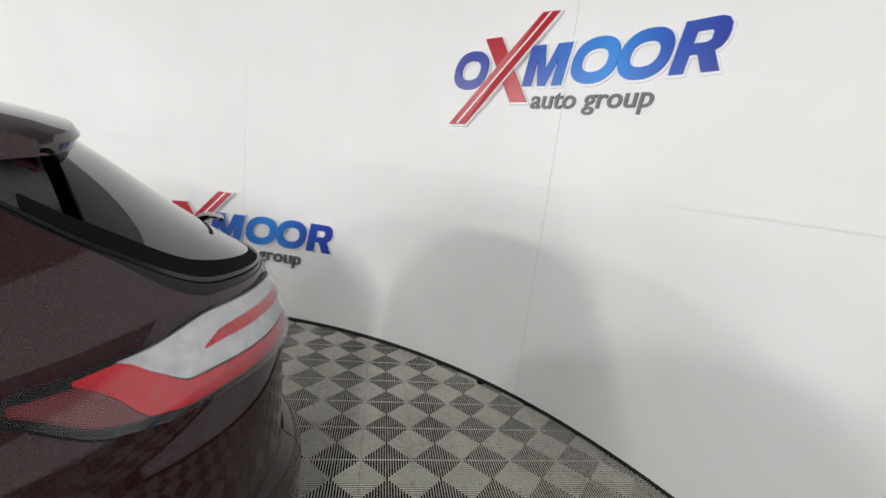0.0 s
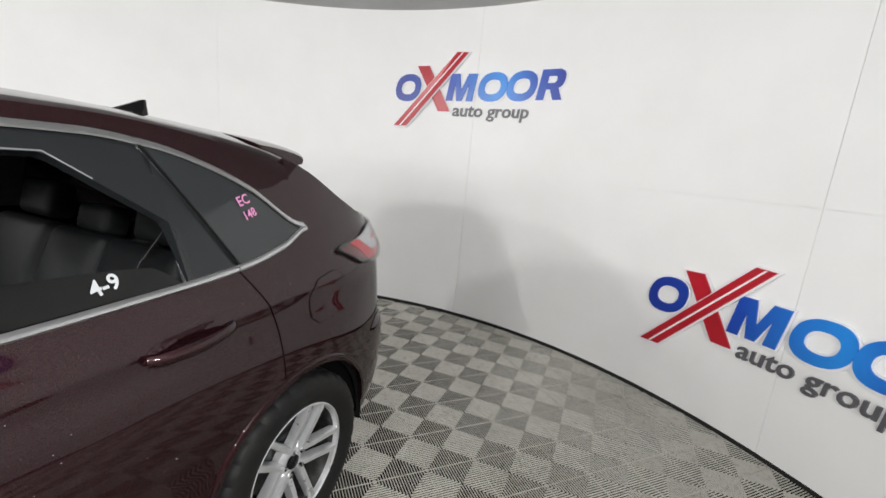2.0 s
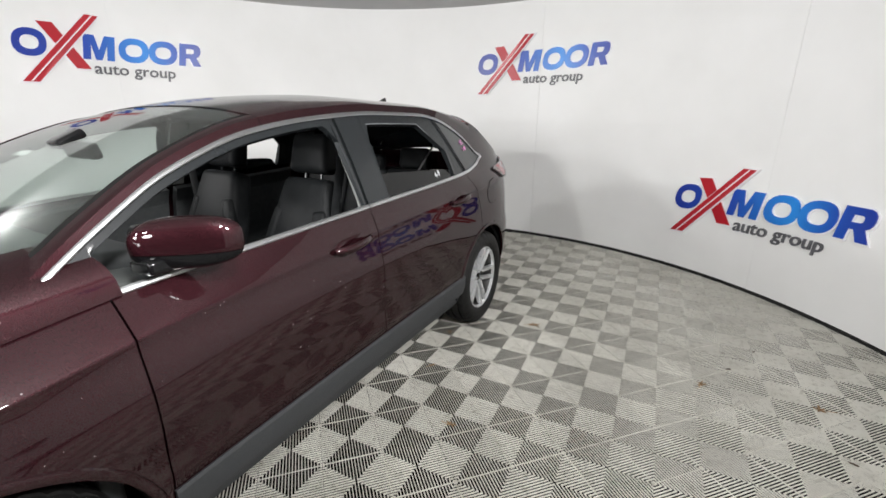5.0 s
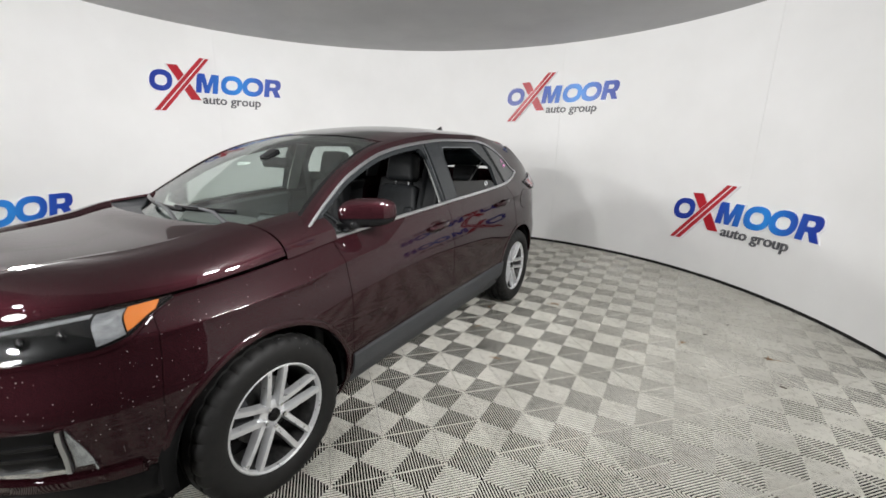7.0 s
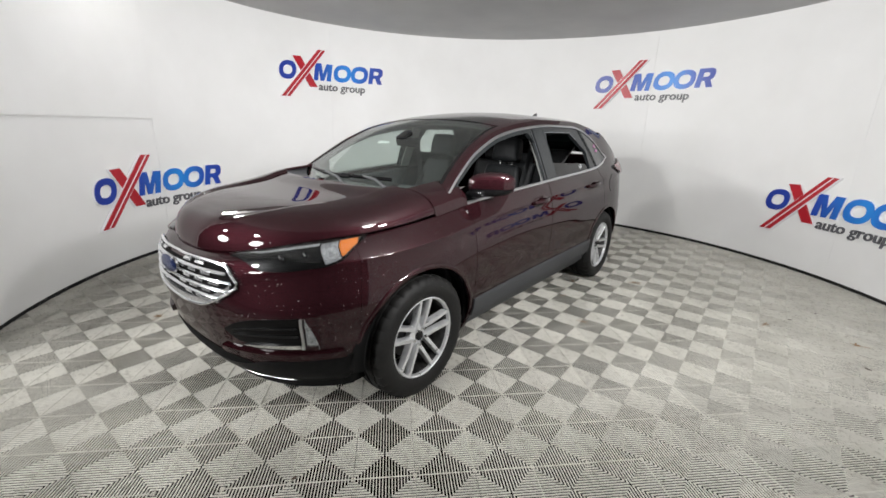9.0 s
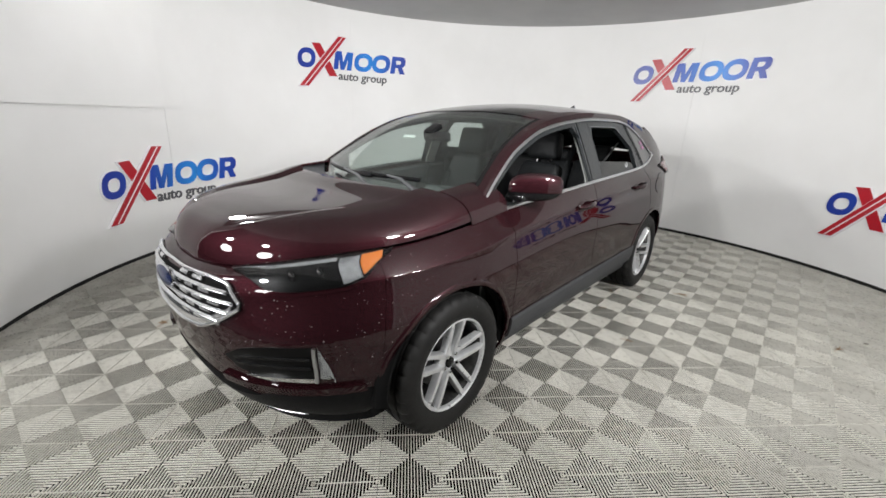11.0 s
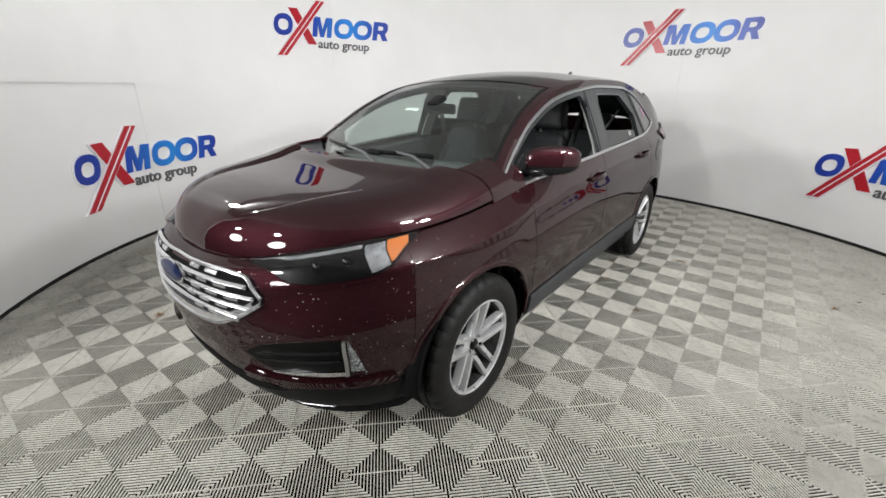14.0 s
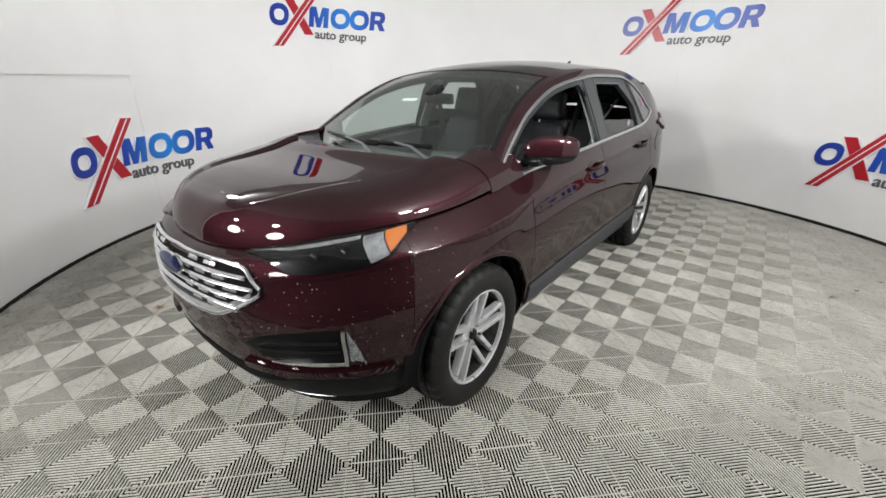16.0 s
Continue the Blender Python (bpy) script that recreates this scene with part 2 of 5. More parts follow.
def half_width(y, v):
    y, v = np.asarray(y, float), np.asarray(v, float)
    xb = belt_half(y)
    up = np.clip((v - CREST) / (1 - CREST), 0, 1)
    low = shape(np.minimum(v, CREST))
    stern = np.clip((y - 0.75) / 0.55, 0, 1)
    low = low + (shape_rear(np.minimum(v, CREST)) - low) * stern
    soft = np.clip((-0.95 - y) / 0.3, 0, 1) * np.clip((v - 0.66) / 0.1, 0, 1)
    low = low + 0.5 * (0.951 - low) * soft
    flare = 0.014 * (np.exp(-((y - HUB_F) / 0.42) ** 2) + np.exp(-((y - HUB_R) / 0.42) ** 2)) * np.clip((0.82 - v) / 0.25, 0, 1)
    sculpt = -0.006 * np.exp(-((v - 0.56) / 0.13) ** 2) * np.exp(-((y - 0.1) / 0.75) ** 4)
    return low + flare * (1 - up) + sculpt + (xb - low) * up ** 1.1


def skin(q, v):
    """The lower body: q 0 nose centre, 1 to 2 side, 3 tail centre; v 0 bottom, 1 top."""
    q, v = np.broadcast_arrays(np.asarray(q, float), np.asarray(v, float))
    y_side = YF + (np.clip(q, 1, 2) - 1) * (YR - YF)
    w = half_width(y_side, v)
    zt = np.where(q < 1, top_front(q), np.where(q > 2, top_rear(q), top_side(y_side)))
    z = BOTTOM + v * (zt - BOTTOM)
    n = squareness(v)
    th = np.clip(np.abs(q), 0, 1) * math.pi / 2
    xf = w * np.sin(th) ** (2 / n)
    yf = YF + (nose(v) - YF) * np.cos(th) ** (2 / n)
    tr = np.clip(3 - q, 0, 1) * math.pi / 2
    nr = 3.0
    xr = w * np.sin(tr) ** (2 / nr)
    yr = YR + (tail(v) - YR) * np.cos(tr) ** (2 / nr)
    x = np.where(q < 1, xf, np.where(q > 2, xr, w))
    y = np.where(q < 1, yf, np.where(q > 2, yr, y_side))
    return np.stack([x, y, z], -1)


def side_q(y):
    """q of a place y along the side, at belt height."""
    y = np.asarray(y, float)
    n = squareness(1.0)
    c = np.clip((YF - y) / (YF - nose(1.0)), 0, 1) ** (n / 2)
    front = np.arccos(c) / (math.pi / 2)
    r = np.clip((y - YR) / (tail(1.0) - YR), 0, 1) ** 1.5
    rear = 3 - np.arccos(r) / (math.pi / 2)
    return np.where(y < YF, front, np.where(y > YR, rear, 1 + (y - YF) / (YR - YF)))


def belt(y):
    """The top edge of the lower body at y: half-width and height."""
    p = skin(side_q(y), 1.0)
    return p[..., 0], p[..., 2]


win_low = curve((-1.22, 1.072), (-0.9, 1.103), (-0.46, 1.135), (0.13, 1.166), (0.8, 1.194), (1.2, 1.222), (1.38, 1.258), (1.50, 1.305), (1.65, 1.32))
win_high = curve((-1.22, 1.080), (-1.1, 1.165), (-0.95, 1.262), (-0.73, 1.388), (-0.4, 1.503), (-0.02, 1.560), (0.43, 1.588), (0.85, 1.585), (1.02, 1.562), (1.17, 1.512), (1.3, 1.445), (1.50, 1.307), (1.65, 1.32))
rail_z = curve((-1.24, 1.09), (-1.1, 1.205), (-0.95, 1.305), (-0.73, 1.432), (-0.4, 1.553), (-0.02, 1.615), (0.43, 1.648), (0.9, 1.645), (1.2, 1.615), (1.45, 1.568), (1.62, 1.507), (1.81, 1.385), (2.0, 1.300), (2.16, 1.288), (2.3, 1.275))
mid_z = curve((-1.45, 1.125), (-1.24, 1.215), (-1.0, 1.345), (-0.7, 1.485), (-0.42, 1.588), (-0.25, 1.632), (0.0, 1.672), (0.4, 1.698), (0.9, 1.692), (1.4, 1.662), (1.75, 1.625), (1.88, 1.57), (2.1, 1.41), (2.28, 1.290), (2.3, 1.279))


def house(y, z):
    """The half-width of the cabin's side at y and height z."""
    xb, zb = belt(y)
    dz = np.maximum(0, np.asarray(z, float) - zb)
    return xb - 0.40 * dz - 0.16 * dz * dz


def roof_row(y, s):
    """Across the cabin's top at y: s 0 at the rail's outer edge, 1 on the centre line."""
    y, s = np.broadcast_arrays(np.asarray(y, float), np.asarray(s, float))
    z3 = rail_z(y)
    x3 = house(y, z3) - 0.012
    zc = np.maximum(mid_z(y), z3 + 0.004)
    x = x3 * (1 - s)
    z = z3 + (zc - z3) * (1 - np.abs(x / np.maximum(x3, 1e-3)) ** 2.3)
    return np.stack([x, y, z], -1)


def normals(p):
    a, b = np.gradient(p, axis=0), np.gradient(p, axis=1)
    n = np.cross(a, b)
    ln = np.linalg.norm(n, axis=-1, keepdims=True)
    return n / np.maximum(ln, 1e-9)


def sheet(name, p, mat, parent, thick=0.012, lift=0.0, flip=False, keep=None, label="", mirror=False, sharp=0.6):
    """A curved panel from a grid of points, with thickness and closed edges."""
    n = normals(p) * (-1 if flip else 1)
    outer = p + n * lift
    inner = outer - n * thick
    if mirror:
        outer, inner = outer * [-1, 1, 1], inner * [-1, 1, 1]
    r, c = p.shape[:2]
    verts = np.concatenate([outer.reshape(-1, 3), inner.reshape(-1, 3)])
    off, faces, count = r * c, [], {}
    turn = flip != mirror
    for i in range(r - 1):
        for j in range(c - 1):
            if keep is not None and not keep[i, j]:
                continue
            f = [i * c + j, (i + 1) * c + j, (i + 1) * c + j + 1, i * c + j + 1]
            if turn:
                f.reverse()
            faces.append(f)
            faces.append([k + off for k in reversed(f)])
            for k in range(4):
                e = (f[k], f[(k + 1) % 4])
                if (e[1], e[0]) in count:
                    del count[(e[1], e[0])]
                else:
                    count[e] = 1
    for a, b in count:
        faces.append([b, a, a + off, b + off])
    used = sorted({k for f in faces for k in f})
    index = {k: i for i, k in enumerate(used)}
    me = bpy.data.meshes.new(name)
    me.from_pydata([tuple(verts[k]) for k in used], [], [[index[k] for k in f] for f in faces])
    me.validate()
    me.polygons.foreach_set("use_smooth", [True] * len(me.polygons))
    me.set_sharp_from_angle(angle=sharp)
    me.materials.append(mat)
    ob = new(name, me)
    ob.parent = parent
    return tagged(ob, label) if label else ob


def grid(f, a0, a1, n, b0, b1, m):
    a, b = np.meshgrid(np.linspace(a0, a1, n), np.linspace(b0, b1, m), indexing="ij")
    return f(a, b)


def arch_cut(p):
    """Drops the quads inside the wheel openings and pulls the cut onto the circles."""
    keep = np.ones((p.shape[0] - 1, p.shape[1] - 1), bool)
    q = p.copy()
    for hub in (HUB_F, HUB_R):
        mid = (p[:-1, :-1] + p[1:, :-1] + p[1:, 1:] + p[:-1, 1:]) / 4
        d = np.hypot(mid[..., 1] - hub, mid[..., 2] - HUB_Z)
        inside = (d < ARCH) & (mid[..., 0] > 0.6)
        keep &= ~inside
        near = np.zeros(p.shape[:2], bool)
        ins = np.zeros(p.shape[:2], int)
        tot = np.zeros(p.shape[:2], int)
        for di in (0, 1):
            for dj in (0, 1):
                ins[di:p.shape[0] - 1 + di, dj:p.shape[1] - 1 + dj] += inside
                tot[di:p.shape[0] - 1 + di, dj:p.shape[1] - 1 + dj] += 1
        near = (ins > 0) & (ins < tot)
        r = np.hypot(p[..., 1] - hub, p[..., 2] - HUB_Z)
        k = ARCH / np.maximum(r, 1e-6)
        q[..., 1] = np.where(near, hub + (p[..., 1] - hub) * k, q[..., 1])
        q[..., 2] = np.where(near, HUB_Z + (p[..., 2] - HUB_Z) * k, q[..., 2])
    return q, keep


# ---- car materials ----
def paint_material():
    m = material("burgundy_metallic_paint", (0.03, 0.005, 0.007), 0.54, 0.72, 0.95, Specular_IOR_Level=0.0, Coat_IOR=1.55)
    t, b = m.node_tree, m.node_tree.nodes["Principled BSDF"]
    b.inputs["Specular Tint"].default_value = (0.25, 0.05, 0.08, 1)
    tc = t.nodes.new("ShaderNodeTexCoord")
    fl = t.nodes.new("ShaderNodeTexVoronoi")
    fl.inputs["Scale"].default_value = 900
    t.links.new(tc.outputs["Object"], fl.inputs["Vector"])
    r = t.nodes.new("ShaderNodeValToRGB")
    r.color_ramp.elements[0].color, r.color_ramp.elements[1].color = (0.0205, 0.0057, 0.0079, 1), (0.036, 0.0107, 0.0138, 1)
    r.color_ramp.elements[0].position, r.color_ramp.elements[1].position = 0.2, 0.9
    sep = t.nodes.new("ShaderNodeSeparateColor")
    t.links.new(fl.outputs["Color"], sep.inputs[0])
    t.links.new(sep.outputs[0], r.inputs["Fac"])
    t.links.new(r.outputs["Color"], b.inputs["Base Color"])
    # water beads: sparse small domes
    vo = t.nodes.new("ShaderNodeTexVoronoi")
    vo.inputs["Scale"].default_value = 48
    vo.inputs["Randomness"].default_value = 1.0
    t.links.new(tc.outputs["Object"], vo.inputs["Vector"])
    dome = node(m, "ShaderNodeMapRange")
    dome.inputs["From Min"].default_value, dome.inputs["From Max"].default_value = 0.0, 0.17
    dome.inputs["To Min"].default_value, dome.inputs["To Max"].default_value = 1.0, 0.0
    t.links.new(vo.outputs["Distance"], dome.inputs["Value"])
    nz = node(m, "ShaderNodeTexNoise", Scale=2.2, Detail=2.0)
    t.links.new(tc.outputs["Object"], nz.inputs["Vector"])
    patch = node(m, "ShaderNodeMapRange")
    patch.inputs["From Min"].default_value, patch.inputs["From Max"].default_value = 0.47, 0.6
    t.links.new(nz.outputs["Fac"], patch.inputs["Value"])
    mul = t.nodes.new("ShaderNodeMath")
    mul.operation = "MULTIPLY"
    t.links.new(dome.outputs["Result"], mul.inputs[0])
    t.links.new(patch.outputs["Result"], mul.inputs[1])
    bp = node(m, "ShaderNodeBump", Strength=0.35, Distance=0.002)
    t.links.new(mul.outputs["Value"], bp.inputs["Height"])
    t.links.new(bp.outputs["Normal"], b.inputs["Coat Normal"])
    return m


PAINT = paint_material()
CLAD = vary(material("dark_grey_textured_plastic", (0.035, 0.037, 0.04), 0.55), 180, (0.030, 0.032, 0.035), (0.05, 0.052, 0.056), rough=(0.45, 0.62), bump=0.1, bump_scale=600)
GLOSS = material("gloss_black_plastic", (0.006, 0.006, 0.0065), 0.12, Specular_IOR_Level=0.28)
PILLAR = vary(material("satin_black_pillar_film", (0.02, 0.022, 0.024), 0.3), 2, (0.013, 0.015, 0.0165), (0.016, 0.018, 0.0195), rough=(0.24, 0.28))
TINTED = material("dark_tinted_quarter_glass", (0.022, 0.025, 0.027), 0.06, 0.0, 0.3)
CHIN = vary(material("black_bumper_plastic", (0.007, 0.007, 0.0075), 0.5, Specular_IOR_Level=0.12), 60, (0.005, 0.005, 0.0055), (0.010, 0.010, 0.0105), rough=(0.36, 0.5), bump=0.05, bump_scale=500)
DARK = material("black_inner_liner", (0.006, 0.006, 0.006), 0.9, Specular_IOR_Level=0.1)
SILVER = vary(material("bright_silver_grille_finish", (0.76, 0.77, 0.78), 0.2, 0.88), 60, (0.70, 0.71, 0.72), (0.80, 0.81, 0.82), rough=(0.16, 0.28))
CHROME = material("bright_chrome", (0.78, 0.79, 0.80), 0.10, 1.0)
SATIN = material("satin_aluminium_trim", (0.62, 0.63, 0.64), 0.28, 1.0)
ALLOY = vary(material("silver_painted_alloy", (0.7, 0.71, 0.72), 0.3, 0.6, 0.5), 25, (0.68, 0.69, 0.70), (0.78, 0.79, 0.80), rough=(0.24, 0.34))
# steel coloured darker than bare metal to imitate shade in the wheel's gaps
SHADED_STEEL = vary(material("shade_darkened_steel", (0.22, 0.22, 0.22), 0.4, 0.9), 30, (0.05, 0.05, 0.05), (0.10, 0.098, 0.096), rough=(0.35, 0.5))
RUBBER = vary(material("black_tyre_rubber", (0.010, 0.010, 0.010), 0.6, Specular_IOR_Level=0.3), 40, (0.007, 0.007, 0.007), (0.013, 0.0125, 0.012), rough=(0.48, 0.68), bump=0.15, bump_scale=250)
LEATHER = vary(material("black_leather", (0.014, 0.015, 0.016), 0.5, Specular_IOR_Level=0.12), 30, (0.005, 0.0056, 0.006), (0.009, 0.0098, 0.0106), rough=(0.42, 0.58), bump=0.2, bump_scale=320)
TRIM_DARK = vary(material("soft_black_dash_plastic", (0.022, 0.024, 0.025), 0.6), 30, (0.028, 0.031, 0.032), (0.044, 0.047, 0.048), bump=0.1, bump_scale=300)
DASH = vary(material("grey_dash_top", (0.08, 0.085, 0.083), 0.55), 30, (0.065, 0.07, 0.069), (0.09, 0.096, 0.093), bump=0.1, bump_scale=300)
SEAL = material("shiny_grey_seal", (0.30, 0.31, 0.32), 0.3, 0.5)
TRIM_PALE = vary(material("pale_grey_pillar_trim", (0.26, 0.27, 0.26), 0.6), 25, (0.22, 0.23, 0.22), (0.28, 0.29, 0.28))
HEADLINER = vary(material("dark_grey_headliner", (0.10, 0.10, 0.10), 0.9), 60, (0.085, 0.085, 0.085), (0.115, 0.115, 0.115))
HOUSING = material("black_lamp_housing", (0.004, 0.004, 0.004), 0.3, Specular_IOR_Level=0.12)
AMBER = vary(material("amber_reflector", (0.6, 0.17, 0.03), 0.2, 0.0, 0.6), 240, (0.46, 0.125, 0.02), (0.62, 0.20, 0.04))
RED_LENS = vary(material("red_tail_lens", (0.55, 0.01, 0.02), 0.15, 0.0, 0.2), 30, (0.44, 0.006, 0.014), (0.60, 0.012, 0.026))
CLEAR_LENS = vary(material("pale_clear_tail_lens", (0.62, 0.60, 0.60), 0.15, 0.4, 0.3), 45, (0.50, 0.48, 0.48), (0.74, 0.73, 0.73))
SMOKE_LENS = material("smoked_red_lens", (0.12, 0.018, 0.022), 0.15, 0.0, 0.2)
REFLECTOR = vary(material("headlamp_reflector", (0.6, 0.61, 0.62), 0.25, 0.8), 40, (0.42, 0.43, 0.44), (0.78, 0.79, 0.80), rough=(0.12, 0.3))
BLUE_BADGE = material("blue_enamel", (0.008, 0.014, 0.05), 0.2, 0.0, 0.3)
PINK_INK = material("pink_marker_ink", (0.75, 0.28, 0.55), 0.7)
WHITE_INK = material("white_marker_ink", (0.55, 0.57, 0.58), 0.7)
STICKER = material("white_paper_sticker", (0.8, 0.82, 0.8), 0.6)


def glass_material(name, tint, rough=0.0, sheen=0.75, least=0.022):
    """A thin pane: clear or tinted see-through with a mirror-like surface."""
    m = bpy.data.materials.new(name)
    m.use_nodes = True
    t = m.node_tree
    t.nodes.clear()
    out = t.nodes.new("ShaderNodeOutputMaterial")
    tr = t.nodes.new("ShaderNodeBsdfTransparent")
    tr.inputs["Color"].default_value = (*tint, 1)
    gl = t.nodes.new("ShaderNodeBsdfGlossy")
    gl.inputs["Roughness"].default_value = rough
    lw = t.nodes.new("ShaderNodeLayerWeight")
    lw.inputs["Blend"].default_value = 0.5
    pw = t.nodes.new("ShaderNodeMath")
    pw.operation = "POWER"
    pw.inputs[1].default_value = 4.0
    t.links.new(lw.outputs["Facing"], pw.inputs[0])
    fr = t.nodes.new("ShaderNodeMath")
    fr.operation = "MULTIPLY_ADD"
    fr.inputs[1].default_value, fr.inputs[2].default_value = sheen, least
    t.links.new(pw.outputs["Value"], fr.inputs[0])
    mx = t.nodes.new("ShaderNodeMixShader")
    t.links.new(fr.outputs["Value"], mx.inputs["Fac"])
    t.links.new(tr.outputs["BSDF"], mx.inputs[1])
    t.links.new(gl.outputs["BSDF"], mx.inputs[2])
    t.links.new(mx.outputs["Shader"], out.inputs["Surface"])
    return m


GLASS = glass_material("clear_green_tinted_glass", (0.82, 0.89, 0.86), 0.0, 0.8, 0.085)
PRIVACY = glass_material("dark_privacy_glass", (0.05, 0.055, 0.06), 0.0, 0.85, 0.05)
REAR_GLASS = glass_material("dark_rear_glass", (0.04, 0.044, 0.047), 0.02, 0.95, 0.10)
LENS = glass_material("clear_lamp_lens", (0.93, 0.94, 0.95), 0.0, 0.7, 0.04)

car = tagged(new("car"), "dark burgundy metallic crossover with side windows lowered, wet with droplets", "car")


def both(name, f, mat, parent=None, **more):
    """The same panel on the left and on the right; returns the left one."""
    p, keep = f if isinstance(f, tuple) else (f, None)
    left = sheet(name, p, mat, parent or car, keep=keep, **more)
    sheet(name, p, mat, parent or car, keep=keep, mirror=True, **more)
    return left


def whole(p):
    """Adds the mirrored right half to a grid whose first row lies on the centre line."""
    return np.concatenate([p[:0:-1] * [-1, 1, 1], p])


# ---- lower body panels ----
def heights(v0, v1, m):
    """Rows up a side panel, with close ones at the shoulder crease."""
    v = np.linspace(v0, v1, m)
    v = v[np.abs(v - CREST) > 0.012]
    return np.sort(np.concatenate([v, CREST + np.array([-0.010, -0.004, 0.0, 0.005, 0.012])]))


def seam_grid(y0, y1, n, v0, v1, m):
    """A side panel between two seams given as functions of v."""
    vv = heights(v0, v1, m)
    out = np.zeros((n, len(vv), 3))
    for j, v in enumerate(vv):
        ya, yb = (y0(v) if callable(y0) else y0), (y1(v) if callable(y1) else y1)
        ys = np.linspace(ya, yb, n)
        w_q = 1 + (np.clip(ys, YF, YR) - YF) / (YR - YF)
        out[:, j] = skin(w_q, v)
    return out


SILL = 0.285
rear_seam = curve((0, 1.272), (0.6, 1.272), (0.78, 1.255), (0.9, 1.215), (1.0, 1.165))
fender_q = np.concatenate([np.linspace(0.688, 1.0, 22), 1 + (np.linspace(YF, -1.003, 13)[1:] - YF) / (YR - YF)])
vs = heights(0, 1, 44)
front_fender = both("front_fender", arch_cut(skin(fender_q[:, None], vs[None, :])), PAINT)
lip_top = curve((0, 0.135), (0.12, 0.145), (0.22, 0.180), (0.36, 0.236), (0.7, 0.250))


def nose_band(qs, lo, hi, m):
    """A strip round the nose between two shares of its height."""
    return np.stack([skin(qs, lo + (hi - lo) * k / (m - 1)) for k in range(m)], 1)


nq = np.linspace(0, 0.6865, 40)
bumper = sheet("front_bumper", whole(nose_band(nq, lip_top(nq) + 0.004, 1.0, 44)), PAINT, car)
lq = np.linspace(0, 0.80, 90)
lip_grid, lip_keep = arch_cut(nose_band(lq, -0.05 + 0 * lq, lip_top(lq), 18))
sheet("front_lip", whole(lip_grid), CHIN, car, lift=0.005, keep=np.concatenate([lip_keep[::-1], lip_keep]), label="black plastic lower bumper")
front_door = both("front_door", seam_grid(-0.997, 0.078, 44, SILL, 1, 34), PAINT)
rear_door_p = seam_grid(0.084, rear_seam, 50, SILL, 1, 40)
rear_door = both("rear_door", arch_cut(rear_door_p), PAINT)
quarter_q = np.linspace(0, 1, 44)
qv = heights(0.0, 1, 46)
qp = np.zeros((44, len(qv), 3))
for j, v in enumerate(qv):
    q0 = 1 + (float(rear_seam(v)) + 0.006 - YF) / (YR - YF)
    qp[:, j] = skin(q0 + (2.60 - q0) * quarter_q, v)
quarter = both("quarter_panel", arch_cut(qp), PAINT)
sheet("rear_bumper", whole(skin(np.linspace(3, 2.605, 26)[:, None], np.linspace(0.24, 0.545, 14)[None, :])), PAINT, car, flip=True)
sheet("rear_valance", whole(skin(np.linspace(3, 2.53, 26)[:, None], np.linspace(-0.04, 0.24, 8)[None, :])), CLAD, car, flip=True, lift=0.004, label="black textured rear valance")
tailgate = sheet("tailgate", whole(skin(np.linspace(3, 2.605, 26)[:, None], np.linspace(0.55, 1.0, 16)[None, :])), PAINT, car, flip=True)


def rocker():
    ys = np.linspace(-1.0, 1.02, 40)
    prof = [(0.285, 0.006), (0.27, 0.012), (0.20, 0.016), (0.14, 0.012), (0.125, -0.004), (0.05, -0.012), (-0.02, -0.05)]
    p = np.zeros((len(ys), len(prof), 3))
    for j, (v, out) in enumerate(reversed(prof)):
        p[:, j] = skin(1 + (ys - YF) / (YR - YF), v)
        p[:, j, 0] += out
    return p


both("rocker_cladding", rocker(), CLAD, label="dark grey textured plastic sill cladding", sharp=0.25)

# ---- bonnet ----
hood_rise = curve((0, 0.0), (0.05, 0.042), (0.13, 0.092), (0.24, 0.134), (0.36, 0.146), (0.5, 0.140), (0.66, 0.136), (0.84, 0.138), (1.0, 0.156), (1.4, 0.150))
hood_crease = curve((0.2, 0.20), (0.28, 0.255), (0.42, 0.355), (0.6, 0.435), (0.82, 0.52), (1.0, 0.57), (1.4, 0.6))
Q_COWL = float(side_q(-1.297))


def bonnet(s, row):
    """row 0 at the nose, 1 at the cowl; s 0 at the edge, 1 on the centre line. Steep flanks, raised wings, a sunk middle."""
    s, row = np.broadcast_arrays(np.asarray(s, float), np.asarray(row, float))
    q = np.where(row <= 1, 0.04 + row * (Q_COWL - 0.04), Q_COWL + (row - 1) * 0.35)
    e = skin(q, 1.0)
    u = 1 - s
    x = e[..., 0] * u
    lag = 0.165 * np.clip(row, 0, 1) ** 6 * (1 - u ** 2.2)
    y = e[..., 1] - lag
    box = np.clip((row - 0.3) / 0.7, 0, 1)
    rise = hood_rise(row) * (1 - np.clip(u, 0, 1) ** (4.2 + 4.4 * box)) ** (0.66 - 0.14 * box)
    sunk = (0.009 + 0.016 * np.clip(row, 0, 1) ** 3) * np.clip((hood_crease(row) + 0.011 - np.abs(x)) / 0.022, 0, 1) * np.clip((row - 0.25) * 11, 0, 1)
    swell = 0.012 * np.clip(1 - (x / 0.5) ** 2, 0, 1) * np.clip((row - 0.2) * 3, 0, 1) * np.clip(1.2 - row, 0, 1)
    return np.stack([x, y, e[..., 2] + rise - sunk + swell], -1)


